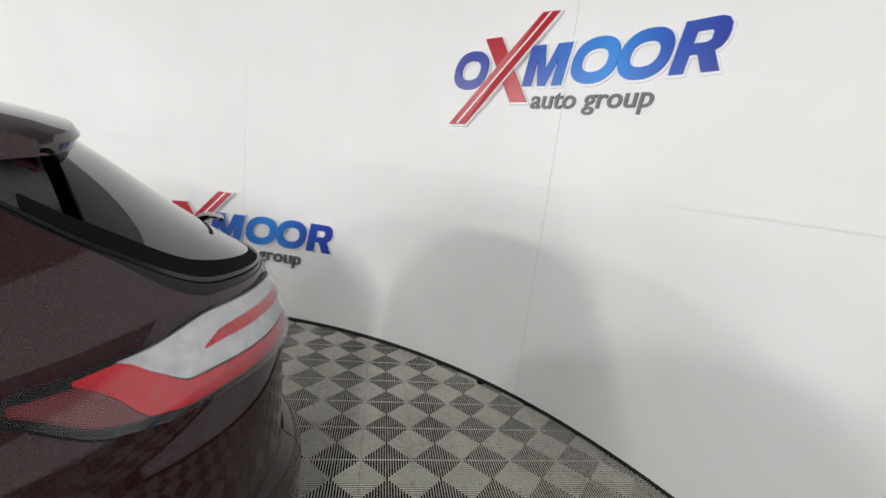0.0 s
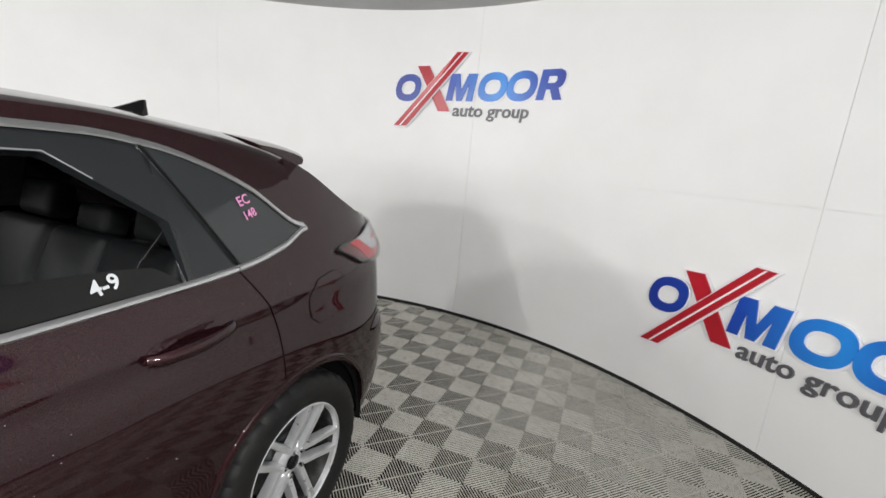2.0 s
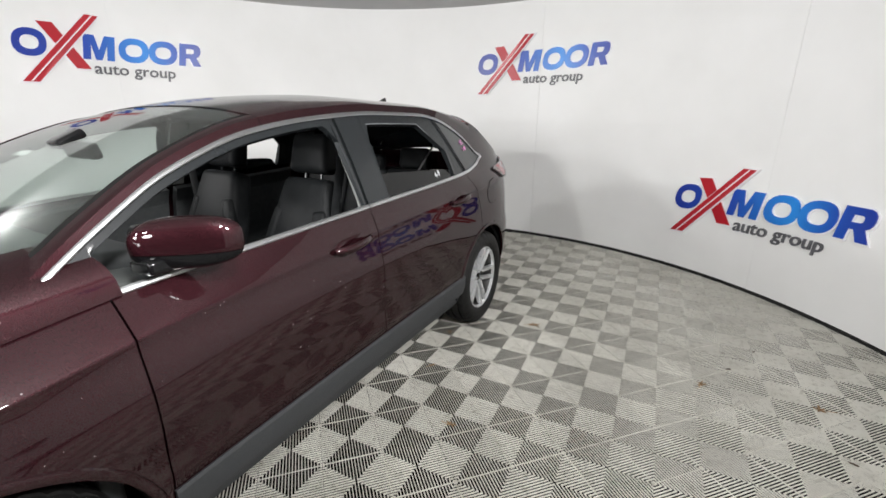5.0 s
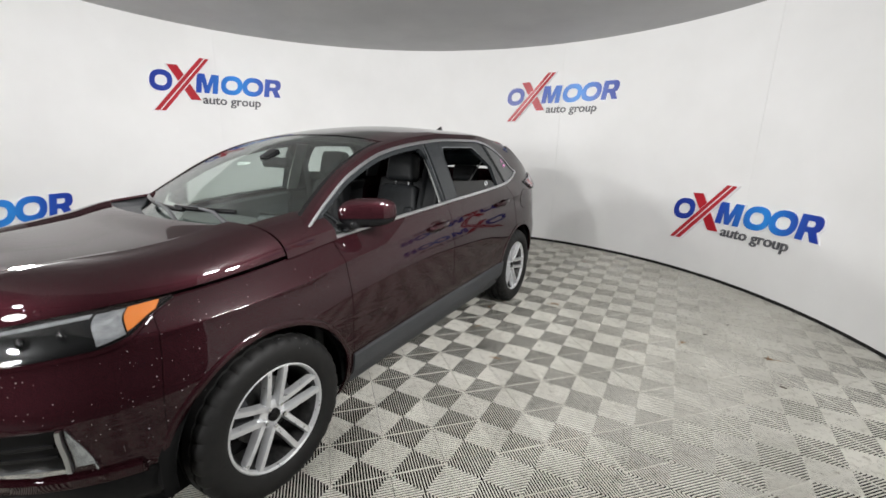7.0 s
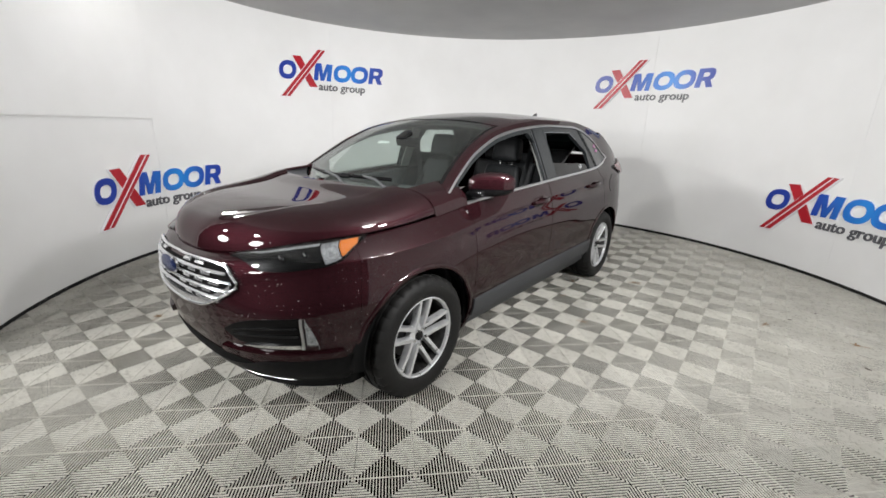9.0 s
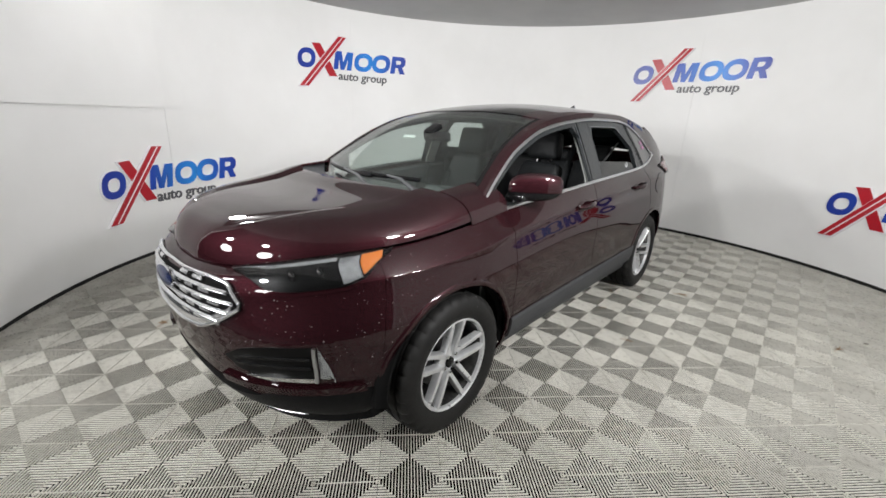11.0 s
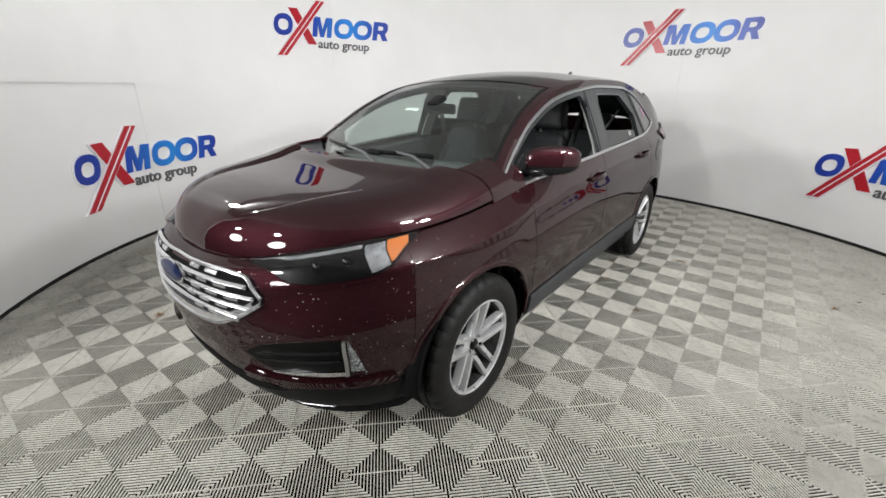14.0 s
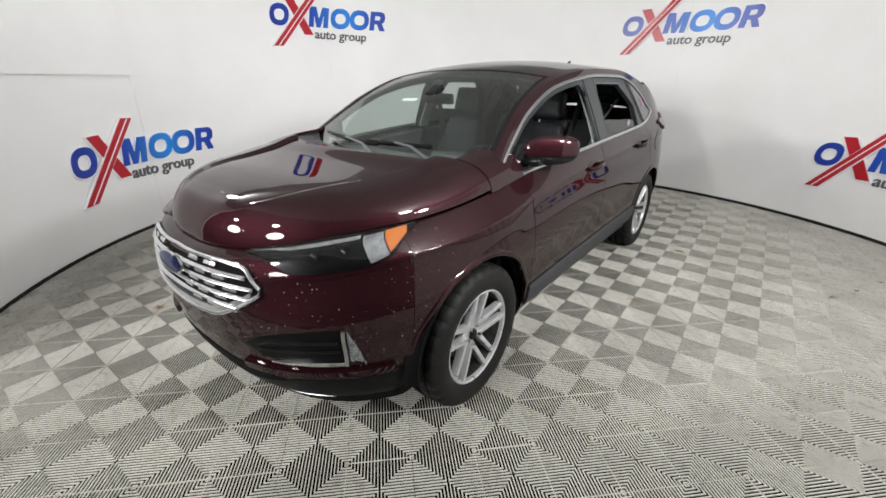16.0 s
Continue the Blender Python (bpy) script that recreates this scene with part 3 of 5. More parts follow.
def hood_grid():
    """Lines across the bonnet, closest together at its steep flanks and along its creases."""
    rows = np.concatenate([np.linspace(0, 0.25, 22), np.linspace(0.262, 0.302, 5), np.linspace(0.32, 1, 44)])
    steep = np.linspace(0, 1, 26) ** 1.7
    p = np.zeros((66, len(rows), 3))
    for k, row in enumerate(rows):
        edge = float(skin(0.04 + row * (Q_COWL - 0.04), 1.0)[0])
        fold = min(float(hood_crease(row)), 0.72 * edge)
        a, b = 1 - (fold + 0.011) / edge, 1 - (fold - 0.011) / edge
        cuts = np.concatenate([0.002 + (a - 0.002) * steep, b + (1 - b) * np.linspace(0, 1, 40)])
        p[:, k] = bonnet(cuts, row)
    return np.concatenate([p, (p * [-1, 1, 1])[-2::-1]])


hood = sheet("bonnet", hood_grid(), PAINT, car, lift=0.002)
both("cowl_corner", bonnet(np.linspace(0.0, 0.20, 18)[:, None], np.linspace(1.012, 1.36, 16)[None, :]), PAINT, front_fender, lift=0.002)

# ---- cabin shell ----
pil = 0.030


def inner_s(y, width):
    x3 = roof_row(y, 0.0)[..., 0]
    return np.clip(width / np.maximum(x3, 1e-3), 0, 1)


def side_strip(ys, low, high, m=6, steps=None):
    """A strip of the cabin side between two height curves."""
    p = np.zeros((len(ys), m, 3))
    for j in range(m):
        z = low(ys) + (high(ys) - low(ys)) * j / (m - 1)
        p[:, j] = np.stack([house(ys, z), ys, z], -1)
    return p


def pillar_strip(ys, width):
    """From the window's upper line over the rail onto the roof."""
    m = 10
    p = np.zeros((len(ys), m, 3))
    lo = win_high(ys)
    z3 = rail_z(ys)
    for j in range(5):
        z = lo + (z3 - lo) * j / 4.6
        p[:, j] = np.stack([house(ys, z), ys, z], -1)
    for j in range(5):
        s = inner_s(ys, width) * (0.12 + 0.88 * j / 4)
        p[:, 5 + j] = roof_row(ys, s)
    return p


a_pillar = both("a_pillar", pillar_strip(np.linspace(-1.215, -0.33, 34), pil + 0.11 * np.clip((-1.09 - np.linspace(-1.215, -0.33, 34)) / 0.125, 0, 1) ** 1.5), PAINT)
both("screen_seal", (lambda ys: np.stack([roof_row(ys, inner_s(ys, pil + 0.002 + 0.024 * k / 3)) for k in range(4)], 1))(np.linspace(-1.12, -0.33, 30)), DARK, thick=0.004, lift=-0.002)
both("roof_rail", pillar_strip(np.linspace(-0.326, 1.66, 60), 0.17), PAINT)


def roof_mid(y0, y1, n, width):
    ys = np.linspace(y0, y1, n)
    p = np.zeros((n, 20, 3))
    for j in range(20):
        s0 = inner_s(ys, width)
        p[:, j] = roof_row(ys, s0 + (1 - s0) * j / 19)
    return np.concatenate([p, (p * [-1, 1, 1])[:, -2::-1]], axis=1)


sheet("glass_roof", roof_mid(-0.318, 1.12, 36, 0.173), GLOSS, car, lift=-0.001, label="gloss black panoramic glass roof")
sheet("roof", roof_mid(1.124, 1.76, 20, 0.173), PAINT, car)
c_top = curve((1.50, 1.565), (1.62, 1.507), (1.70, 1.452), (1.81, 1.378), (1.92, 1.302), (2.03, 1.262))
both("rear_pillar", side_strip(np.linspace(1.50, 2.02, 34), lambda y: belt(y)[1], lambda y: np.maximum(np.minimum(c_top(y), rail_z(y)), belt(y)[1] + 0.002), 12), PAINT)
both("glass_surround", side_strip(np.linspace(1.66, 2.24, 30), lambda y: np.maximum(np.minimum(c_top(y) + 0.002, rail_z(y) - 0.002), belt(y)[1]), lambda y: rail_z(y), 4), GLOSS, lift=-0.003, label="gloss black surround of the rear window")
both("quarter_trim", side_strip(np.linspace(1.17, 1.502, 14), lambda y: belt(y)[1], lambda y: win_low(y), 4), PAINT)
both("rear_pillar_cap", (lambda ys: np.stack([roof_row(ys, inner_s(ys, 0.0) + inner_s(ys, 0.012) * k / 4) for k in range(5)], 1))(np.linspace(1.64, 2.24, 24)), GLOSS)
both("rear_seal", (lambda ys: np.stack([roof_row(ys, inner_s(ys, 0.014) + inner_s(ys, 0.048) * k / 4) for k in range(5)], 1))(np.linspace(1.72, 2.25, 24)), DARK, lift=-0.004, thick=0.006)

# windscreen and rear window
def screen(y0, y1, n, width, bow):
    """A pane across the cabin whose lower edge bows forward."""
    p = np.zeros((n, 24, 3))
    t = np.linspace(0, 1, n)
    for j in range(24):
        k = j / 23
        y = y0 + (y1 - y0) * t - bow * (1 - t) * (1 - (1 - k) ** 2)
        base = y0 + (y1 - y0) * t
        x3 = roof_row(base, 0.0)[..., 0]
        x = (x3 - width) * (1 - k)
        full = roof_row(y, 0.0)[..., 0]
        p[:, j] = roof_row(y, 1 - np.clip(x / full, 0, 1))
    return np.concatenate([p, (p * [-1, 1, 1])[:, -2::-1]], axis=1)


windscreen = sheet("windscreen", screen(-1.13, -0.335, 30, pil + 0.024, 0.275), GLASS, car, thick=0.005, lift=-0.004, label="clear windscreen with a small white sticker")
windscreen.visible_shadow = False
# dark band round the windscreen's rim
sheet("windscreen_band", roof_mid(-0.40, -0.322, 5, pil), GLOSS, car, thick=0.004, lift=-0.012)
rear_window = sheet("rear_window", roof_mid(1.80, 2.24, 22, 0.064), REAR_GLASS, car, thick=0.005, lift=-0.004, label="dark tinted rear window")

# cowl between bonnet and windscreen
foot = screen(-1.13, -0.335, 30, pil + 0.024, 0.275)[0]
cw = np.zeros((len(foot), 6, 3))
for i, b in enumerate(foot):
    back = b - np.array([0, -0.01, 0.010])
    s = min(1.0, abs(b[0]) / 0.83)
    front = bonnet(1 - s, 1.0) - np.array([0, 0.03, 0.020])
    front[0] = math.copysign(front[0], b[0])
    for j in range(6):
        cw[i, j] = front + (back - front) * j / 5
sheet("cowl", cw, CLAD, car, label="black plastic cowl below the windscreen")


# ---- side window frames ----
def open_top(y):
    """Upper edge of the side window openings; equals the sill where a pillar stands."""
    if -1.0 < y < 0.055:
        z = float(win_high(y)) - 0.030
        if y > -0.01:
            z = min(z, 1.532 - 6.0 * max(0, y + 0.01) ** 1.6)
        return max(z, float(win_low(y)))
    if 0.268 < y < 1.005:
        z = float(win_high(y)) - 0.050
        if y > 0.78:
            z = min(z, 1.537 - 0.76 * (y - 0.78))
        if y < 0.30:
            z = min(z, 1.515 - 8 * (0.30 - y) ** 1.3)
        return z
    return float(win_low(y))


edges = [-1.205, -1.0001, -0.9999, 0.0549, 0.0551, 0.2679, 0.2681, 1.0049, 1.0051, 1.168]
fy = np.array(sorted(set(edges + list(np.linspace(-1.2, 1.168, 120)))))
fy = fy[[k == 0 or fy[k] - fy[k - 1] > 1e-5 for k in range(len(fy))]]
lowline = np.array([open_top(y) for y in fy])
pf = np.zeros((len(fy), 5, 3))
for j in range(5):
    z = lowline + (win_high(fy) - 0.001 - lowline) * j / 4
    pf[:, j] = np.stack([house(fy, z), fy, z], -1)
frame_f = pf[fy < 0.0775]
both("window_frame", frame_f, PILLAR, front_door, thick=0.03, lift=-0.006, label="black window frame and pillar cover")
frame_r = pf[(fy > 0.0825)]
both("window_frame", frame_r, PILLAR, rear_door, thick=0.03, lift=-0.006, label="black window frame and pillar cover")
# bright inner edge of the rear window opening
edge_y = list(np.linspace(0.305, 0.86, 36))
for sd in (1, -1):
    run = [(sd * (float(house(y, open_top(y))) - 0.010), y, open_top(y)) for y in edge_y]
    bm = bmesh.new()
    rows = []
    for k, p in enumerate(run):
        c = Vector(p)
        a, b = Vector(run[max(0, k - 1)]), Vector(run[min(len(run) - 1, k + 1)])
        t = (b - a).normalized()
        n = Vector((sd, 0, 0)).cross(t).normalized()
        rows.append([bm.verts.new(c + n * u + Vector((sd * w, 0, 0))) for u, w in ((-0.0025, 0.0), (-0.0012, 0.004), (0.0018, 0.004), (0.0025, 0.0))])
    for r0, r1 in zip(rows, rows[1:]):
        for k in range(4):
            bm.faces.new((r0[k], r0[(k + 1) % 4], r1[(k + 1) % 4], r1[k]))
    bm.faces.new(rows[0])
    bm.faces.new(list(reversed(rows[-1])))
    bmesh.ops.recalc_face_normals(bm, faces=bm.faces)
    part("window_seal", bm, SEAL, rear_door, "grey rubber seal round the window opening")
# quarter glass with its dark fixed pane


def quarter_pane():
    p = np.zeros((26, 12, 3))
    for j in range(12):
        for i in range(26):
            # lower line to upper line, with the slanted front seam
            k = j / 11
            y0 = 1.174 + (0.985 - 1.174) * k
            y = y0 + (1.492 - y0) * i / 25
            zl, zh = float(win_low(y)), float(win_high(y))
            f = i / 25
            z = zl + (zh - zl) * k
            # follow the seam line at the front edge
            zs = 1.222 + (1.565 - 1.222) * k
            z = zs * (1 - f) ** 2 + z * (1 - (1 - f) ** 2)
            p[i, j] = (house(y, z), y, z)
    return p


both("quarter_window", quarter_pane(), TINTED, quarter, thick=0.006, lift=-0.003, label="dark fixed quarter window with pink marker writing")
both("seal", np.stack([np.stack([house(y, z), y, z], -1) for y, z in ((np.linspace(0.98, 1.172, 20) + d, np.linspace(1.582, 1.224, 20)) for d in (-0.004, 0.004))], 0), DARK, quarter, thick=0.004, lift=0.0)


def chrome_run(ys, f, lo, hi, lift):
    p = np.zeros((len(ys), 5, 3))
    for j in range(5):
        z = f(ys) + lo + (hi - lo) * j / 4
        p[:, j] = np.stack([house(ys, z) + lift * (1 - ((j - 2) / 2.3) ** 4), ys, z], -1)
    return p


both("chrome_strip", chrome_run(np.linspace(-1.222, 1.50, 120), win_high, -0.004, 0.015, 0.007), SATIN, label="bright chrome strip round the side windows")
both("chrome_strip", chrome_run(np.linspace(-1.222, 0.076, 50), win_low, -0.015, 0.005, 0.007), SATIN, front_door)
both("chrome_strip", chrome_run(np.linspace(0.086, 1.166, 50), win_low, -0.015, 0.005, 0.007), SATIN, rear_door)
both("chrome_strip", chrome_run(np.linspace(1.170, 1.51, 24), win_low, -0.015, 0.005, 0.007), SATIN, quarter)


def pane(y0, y1, ztop, m=6, n=24, drop=0.03):
    ys = np.linspace(y0, y1, n)
    p = np.zeros((n, m, 3))
    for j in range(m):
        z = (win_low(ys) - drop) + (ztop(ys) - win_low(ys) + drop) * j / (m - 1)
        p[:, j] = np.stack([house(ys, z) - 0.022, ys, z], -1)
    return p


glass_top = curve((0.1, 1.292), (0.3, 1.288), (0.6, 1.272), (0.93, 1.254), (1.0, 1.20))
both("window_glass", pane(0.25, 1.0, glass_top), PRIVACY, rear_door, thick=0.005, label="half lowered dark window pane with white marker writing")


# ---- small shaped pieces ----
def rounded(size, at, rot=(0, 0, 0), bevel=0.2, segments=3, taper=None):
    """A box with rounded edges."""
    bm = bmesh.new()
    bmesh.ops.create_cube(bm, size=1)
    for v in bm.verts:
        v.co.x *= size[0]
        v.co.y *= size[1]
        v.co.z *= size[2]
        if taper:
            k = 1 + taper * (v.co.z / size[2])
            v.co.x *= k
            v.co.y *= k
    if bevel:
        bmesh.ops.bevel(bm, geom=list(bm.edges), offset=min(size) * bevel, segments=segments, profile=0.6, affect="EDGES")
    bmesh.ops.transform(bm, matrix=pose(*at, *rot), verts=bm.verts)
    return bm


def tube(points, radius, n=8, closed=False, flat=1.0):
    """A round bar along points."""
    bm = bmesh.new()
    pts = [Vector(p) for p in points]
    rings = []
    for i, p in enumerate(pts):
        a = pts[i - 1] if i or closed else p
        b = pts[(i + 1) % len(pts)] if i + 1 < len(pts) or closed else p
        t = (b - a).normalized()
        u = t.orthogonal().normalized() if abs(t.z) > 0.95 else t.cross(Vector((0, 0, 1))).normalized()
        w = u.cross(t)
        r = radius[i] if isinstance(radius, (list, tuple)) else radius
        rings.append([bm.verts.new(p + u * (r * math.cos(2 * math.pi * k / n)) + w * (r * flat * math.sin(2 * math.pi * k / n))) for k in range(n)])
    last = len(rings) if closed else len(rings) - 1
    for i in range(last):
        a, b = rings[i], rings[(i + 1) % len(rings)]
        for k in range(n):
            bm.faces.new((a[k], a[(k + 1) % n], b[(k + 1) % n], b[k]))
    if not closed:
        bm.faces.new(list(reversed(rings[0])))
        bm.faces.new(rings[-1])
    bmesh.ops.recalc_face_normals(bm, faces=bm.faces)
    return bm


def lathe(profile, n=64, axis="x"):
    """Turns a profile of (radius, along) round the car's x axis."""
    bm = bmesh.new()
    rings = []
    for k in range(n):
        a = 2 * math.pi * k / n
        rings.append([bm.verts.new((x, r * math.cos(a), r * math.sin(a))) for r, x in profile])
    for k in range(n):
        a, b = rings[k], rings[(k + 1) % n]
        for j in range(len(profile) - 1):
            bm.faces.new((a[j], a[j + 1], b[j + 1], b[j]))
    bmesh.ops.recalc_face_normals(bm, faces=bm.faces)
    return bm


# ---- wheels ----
def build_wheel():
    """A silver ten-spoke wheel with its tyre; its outer face looks along +x."""
    prof = [(0.218, -0.10), (0.240, -0.105), (0.247, -0.098), (0.236, -0.08), (0.222, -0.03), (0.224, 0.05), (0.231, 0.078), (0.243, 0.090), (0.2495, 0.096), (0.2495, 0.102), (0.242, 0.1055), (0.234, 0.100), (0.229, 0.083), (0.214, 0.045), (0.212, -0.03), (0.218, -0.10)]
    rim = part("wheel", lathe(prof[6:13], 72), ALLOY, car, "silver alloy wheel with five pairs of spokes", angle=0.5)
    part("barrel", lathe(prof[12:] + prof[:7], 72), SHADED_STEEL, rim, "inner barrel, coloured dark for the shade behind the spokes", angle=0.5)
    tyre = [(0.240, 0.098), (0.252, 0.1085), (0.274, 0.118), (0.305, 0.1225), (0.328, 0.119), (0.348, 0.111), (0.359, 0.100), (0.3665, 0.088), (0.369, 0.066), (0.361, 0.064), (0.361, 0.054), (0.3705, 0.052), (0.372, 0.012), (0.363, 0.010), (0.363, -0.010), (0.372, -0.012)]
    tyre = tyre + [(r, -x) for r, x in reversed(tyre[:-2])]
    # shoulder tread blocks
    tb = lathe(tyre, 128)
    for v in tb.verts:
        r, turn = math.hypot(v.co.y, v.co.z), math.atan2(v.co.z, v.co.y) / (2 * math.pi) * 128
        if r > 0.347 and abs(v.co.x) > 0.05 and round(turn + (0 if v.co.x > 0 else 2)) % 4 == 0:
            v.co.y, v.co.z = v.co.y * (1 - 0.007 / r), v.co.z * (1 - 0.007 / r)
    part("tyre", tb, RUBBER, rim, "black road tyre with grooved tread", angle=0.45)
    # spokes
    for k in range(5):
        base = 2 * math.pi * k / 5 + math.pi / 2
        for sgn in (-1, 1):
            bm = bmesh.new()
            rows = []
            for r, off, w, x, h in ((0.030, 0.031, 0.0145, 0.060, 0.034), (0.060, 0.0325, 0.0150, 0.067, 0.036), (0.11, 0.0345, 0.0142, 0.078, 0.036), (0.17, 0.0385, 0.0138, 0.089, 0.034), (0.215, 0.0415, 0.0142, 0.096, 0.030), (0.240, 0.0420, 0.0155, 0.0970, 0.022)):
                c = base
                ux, uy = math.cos(c), math.sin(c)
                o = off * sgn
                px, py = r * ux - o * uy, r * uy + o * ux
                cr = []
                for dw, dx in ((-w * 1.1, -h), (-w, -0.007), (-w * 0.72, 0.003), (w * 0.72, 0.003), (w, -0.007), (w * 1.1, -h)):
                    cr.append(bm.verts.new((x + dx, px - dw * uy, py + dw * ux)))
                rows.append(cr)
            for i in range(len(rows) - 1):
                for j in range(6):
                    bm.faces.new((rows[i][j], rows[i][(j + 1) % 6], rows[i + 1][(j + 1) % 6], rows[i + 1][j]))
            bm.faces.new(rows[0])
            bm.faces.new(list(reversed(rows[-1])))
            bmesh.ops.recalc_face_normals(bm, faces=bm.faces)
            part("spoke", bm, ALLOY, rim, angle=0.5)
    part("hub", lathe([(0.0, 0.060), (0.034, 0.060), (0.048, 0.058), (0.066, 0.048), (0.072, 0.02), (0.0, 0.02)], 40), ALLOY, rim)
    part("hub_cap", lathe([(0.0, 0.0735), (0.024, 0.0725), (0.0285, 0.069), (0.030, 0.060), (0.0, 0.06)], 32), GLOSS, rim, "black domed hub cap")
    for k in range(5):
        a = 2 * math.pi * k / 5 + math.pi / 2 + math.pi / 5
        bm = bmesh.new()
        bmesh.ops.create_cone(bm, cap_ends=True, segments=6, radius1=0.0105, radius2=0.009, depth=0.03, matrix=pose(0.064, 0.052 * math.cos(a), 0.052 * math.sin(a)) @ Matrix.Rotation(math.pi / 2, 4, "Y"))
        part("wheel_nut", bm, CHROME, rim, smooth=False)
    part("brake_disc", lathe([(0.02, -0.012), (0.152, -0.012), (0.152, -0.036), (0.02, -0.036)], 48), SHADED_STEEL, rim, "steel brake disc, coloured dark for the shade behind the spokes")
    part("brake_caliper", rounded((0.06, 0.09, 0.18), (-0.012, -0.13, 0.05), (20, 0, 0), 0.25), CLAD, rim)
    return rim


wheel = build_wheel()
wheel.matrix_basis = pose(0.826, HUB_F, HUB_Z, -4, 0, 0)
copy_thing(wheel, pose(0.826, HUB_R, HUB_Z, -24, 0, 0))
copy_thing(wheel, pose(-0.826, HUB_F, HUB_Z, 5, 0, 180))
copy_thing(wheel, pose(-0.826, HUB_R, HUB_Z, 40, 0, 180))


def liner(hub, side):
    """The dark inner lining of a wheel opening."""
    bm = bmesh.new()
    rows = []
    for k in range(25):
        a = math.radians(-6 + 192 * k / 24)
        rows.append([bm.verts.new((side * x, hub + r * math.cos(a), HUB_Z + r * math.sin(a))) for r, x in ((ARCH + 0.004, 0.915), (ARCH - 0.006, 0.895), (ARCH + 0.03, 0.86), (ARCH + 0.04, 0.55), (0.10, 0.54))])
    for k in range(24):
        for j in range(4):
            bm.faces.new((rows[k][j], rows[k][j + 1], rows[k + 1][j + 1], rows[k + 1][j]))
    return bm


for hub in (HUB_F, HUB_R):
    for sd in (1, -1):
        part("wheel_liner", liner(hub, sd), DARK, car)


# ---- front face ----
def on_front(x, z, lift=0.0):
    """The point of the nose's skin at half-width x and height z."""
    x, z = np.broadcast_arrays(np.asarray(x, float), np.asarray(z, float))
    ax = np.abs(x)
    q, v = np.full(x.shape, 0.3), np.full(x.shape, 0.6)
    for _ in range(12):
        v = np.clip((z - BOTTOM) / (top_front(q) - BOTTOM), -0.1, 1)
        w = half_width(YF, v)
        q = np.arcsin(np.clip(ax / w, 0, 0.9995) ** (squareness(v) / 2)) / (math.pi / 2)
    p = skin(q, v)
    p[..., 0] = np.where(x < 0, -p[..., 0], p[..., 0])
    out = p.copy()
    if lift:
        g = np.stack([np.sign(x) * (np.abs(p[..., 0]) / 0.93) ** 2.2, -np.maximum(0.15, (-(p[..., 1] - YF) / 1.13)) ** 1.6, 0 * x], -1)
        out = p + lift * g / np.linalg.norm(g, axis=-1, keepdims=True)
    return out


def front_band(xs, lo, hi, m, lift):
    """A strip of the nose between two height curves."""
    p = np.zeros((len(xs), m, 3))
    for j in range(m):
        p[:, j] = on_front(xs, lo(xs) + (hi(xs) - lo(xs)) * j / (m - 1), lift)
    return p


gr_hi = curve((-0.475, 0.812), (-0.40, 0.890), (-0.3, 0.9), (0.0, 0.898), (0.3, 0.9), (0.40, 0.890), (0.475, 0.812))
gr_lo = curve((-0.475, 0.795), (-0.40, 0.738), (-0.25, 0.672), (0.0, 0.658), (0.25, 0.672), (0.40, 0.738), (0.475, 0.795))
gx = np.linspace(-0.47, 0.47, 60)
grille = sheet("grille", front_band(gx, gr_lo, gr_hi, 10, 0.004), DARK, car, thick=0.01, label="dark grille opening with chrome bars and frame")
ring_pts = [tuple(on_front(x, gr_hi(x), 0.014)) for x in gx] + [tuple(on_front(x, gr_lo(x), 0.014)) for x in gx[::-1]]
part("grille_frame", tube(ring_pts, 0.0085, 8, True), SILVER, grille, "chrome grille frame")
sheet("grille_chin", front_band(np.linspace(-0.44, 0.44, 50), lambda x: gr_lo(x) - 0.004, lambda x: gr_lo(x) + 0.034, 5, 0.016), SILVER, grille, thick=0.014, label="wide satin chrome lower grille band")
for k in range(-1, 4):
    z = 0.862 - 0.042 * k
    half = float(np.interp(z, [0.66, 0.70, 0.738, 0.80, 0.85, 0.90], [0.16, 0.315, 0.40, 0.465, 0.445, 0.385])) - 0.012
    xs = np.linspace(-half, half, 40)
    arch = lambda x, z=z: z + 0.0 * x - 0.012 * (np.abs(x) / 0.45) ** 2
    if k >= 0:
        bar = front_band(xs, lambda x: arch(x) - 0.0085, lambda x: arch(x) + 0.0085, 5, 0.014)
        bar[:, 1:4, 1] -= [[0.008, 0.012, 0.009]]
        sheet("grille_bar", bar, SILVER, grille, thick=0.012)
    for n in range(9):
        cx = (n - 4) * 0.100 + (0.050 if k % 2 else 0.0)
        if abs(cx) + 0.03 < half and abs(cx) > 0.06:
            xs = np.linspace(cx - 0.031, cx + 0.031, 5)
            sheet("grille_insert", front_band(xs, lambda x: arch(x) - 0.023, lambda x: arch(x) - 0.0085, 3, 0.015), SILVER, grille, thick=0.01)
a_b = np.linspace(0, 2 * math.pi, 41)


def oval_plate(rx, rz, cz, lift):
    p = np.zeros((41, 7, 3))
    for i, a in enumerate(a_b):
        for j in range(7):
            f = max(0.001, j / 6)
            p[i, j] = on_front(rx * f * math.cos(a), cz + rz * f * math.sin(a), 0)
            p[i, j, 1] -= lift + 0.006 * (1 - f * f)
    return p


sheet("badge_rim", oval_plate(0.108, 0.045, 0.836, 0.024), CHROME, grille, thick=0.012)
sheet("badge", oval_plate(0.099, 0.037, 0.836, 0.029), BLUE_BADGE, grille, thick=0.01, label="blue oval badge without lettering")

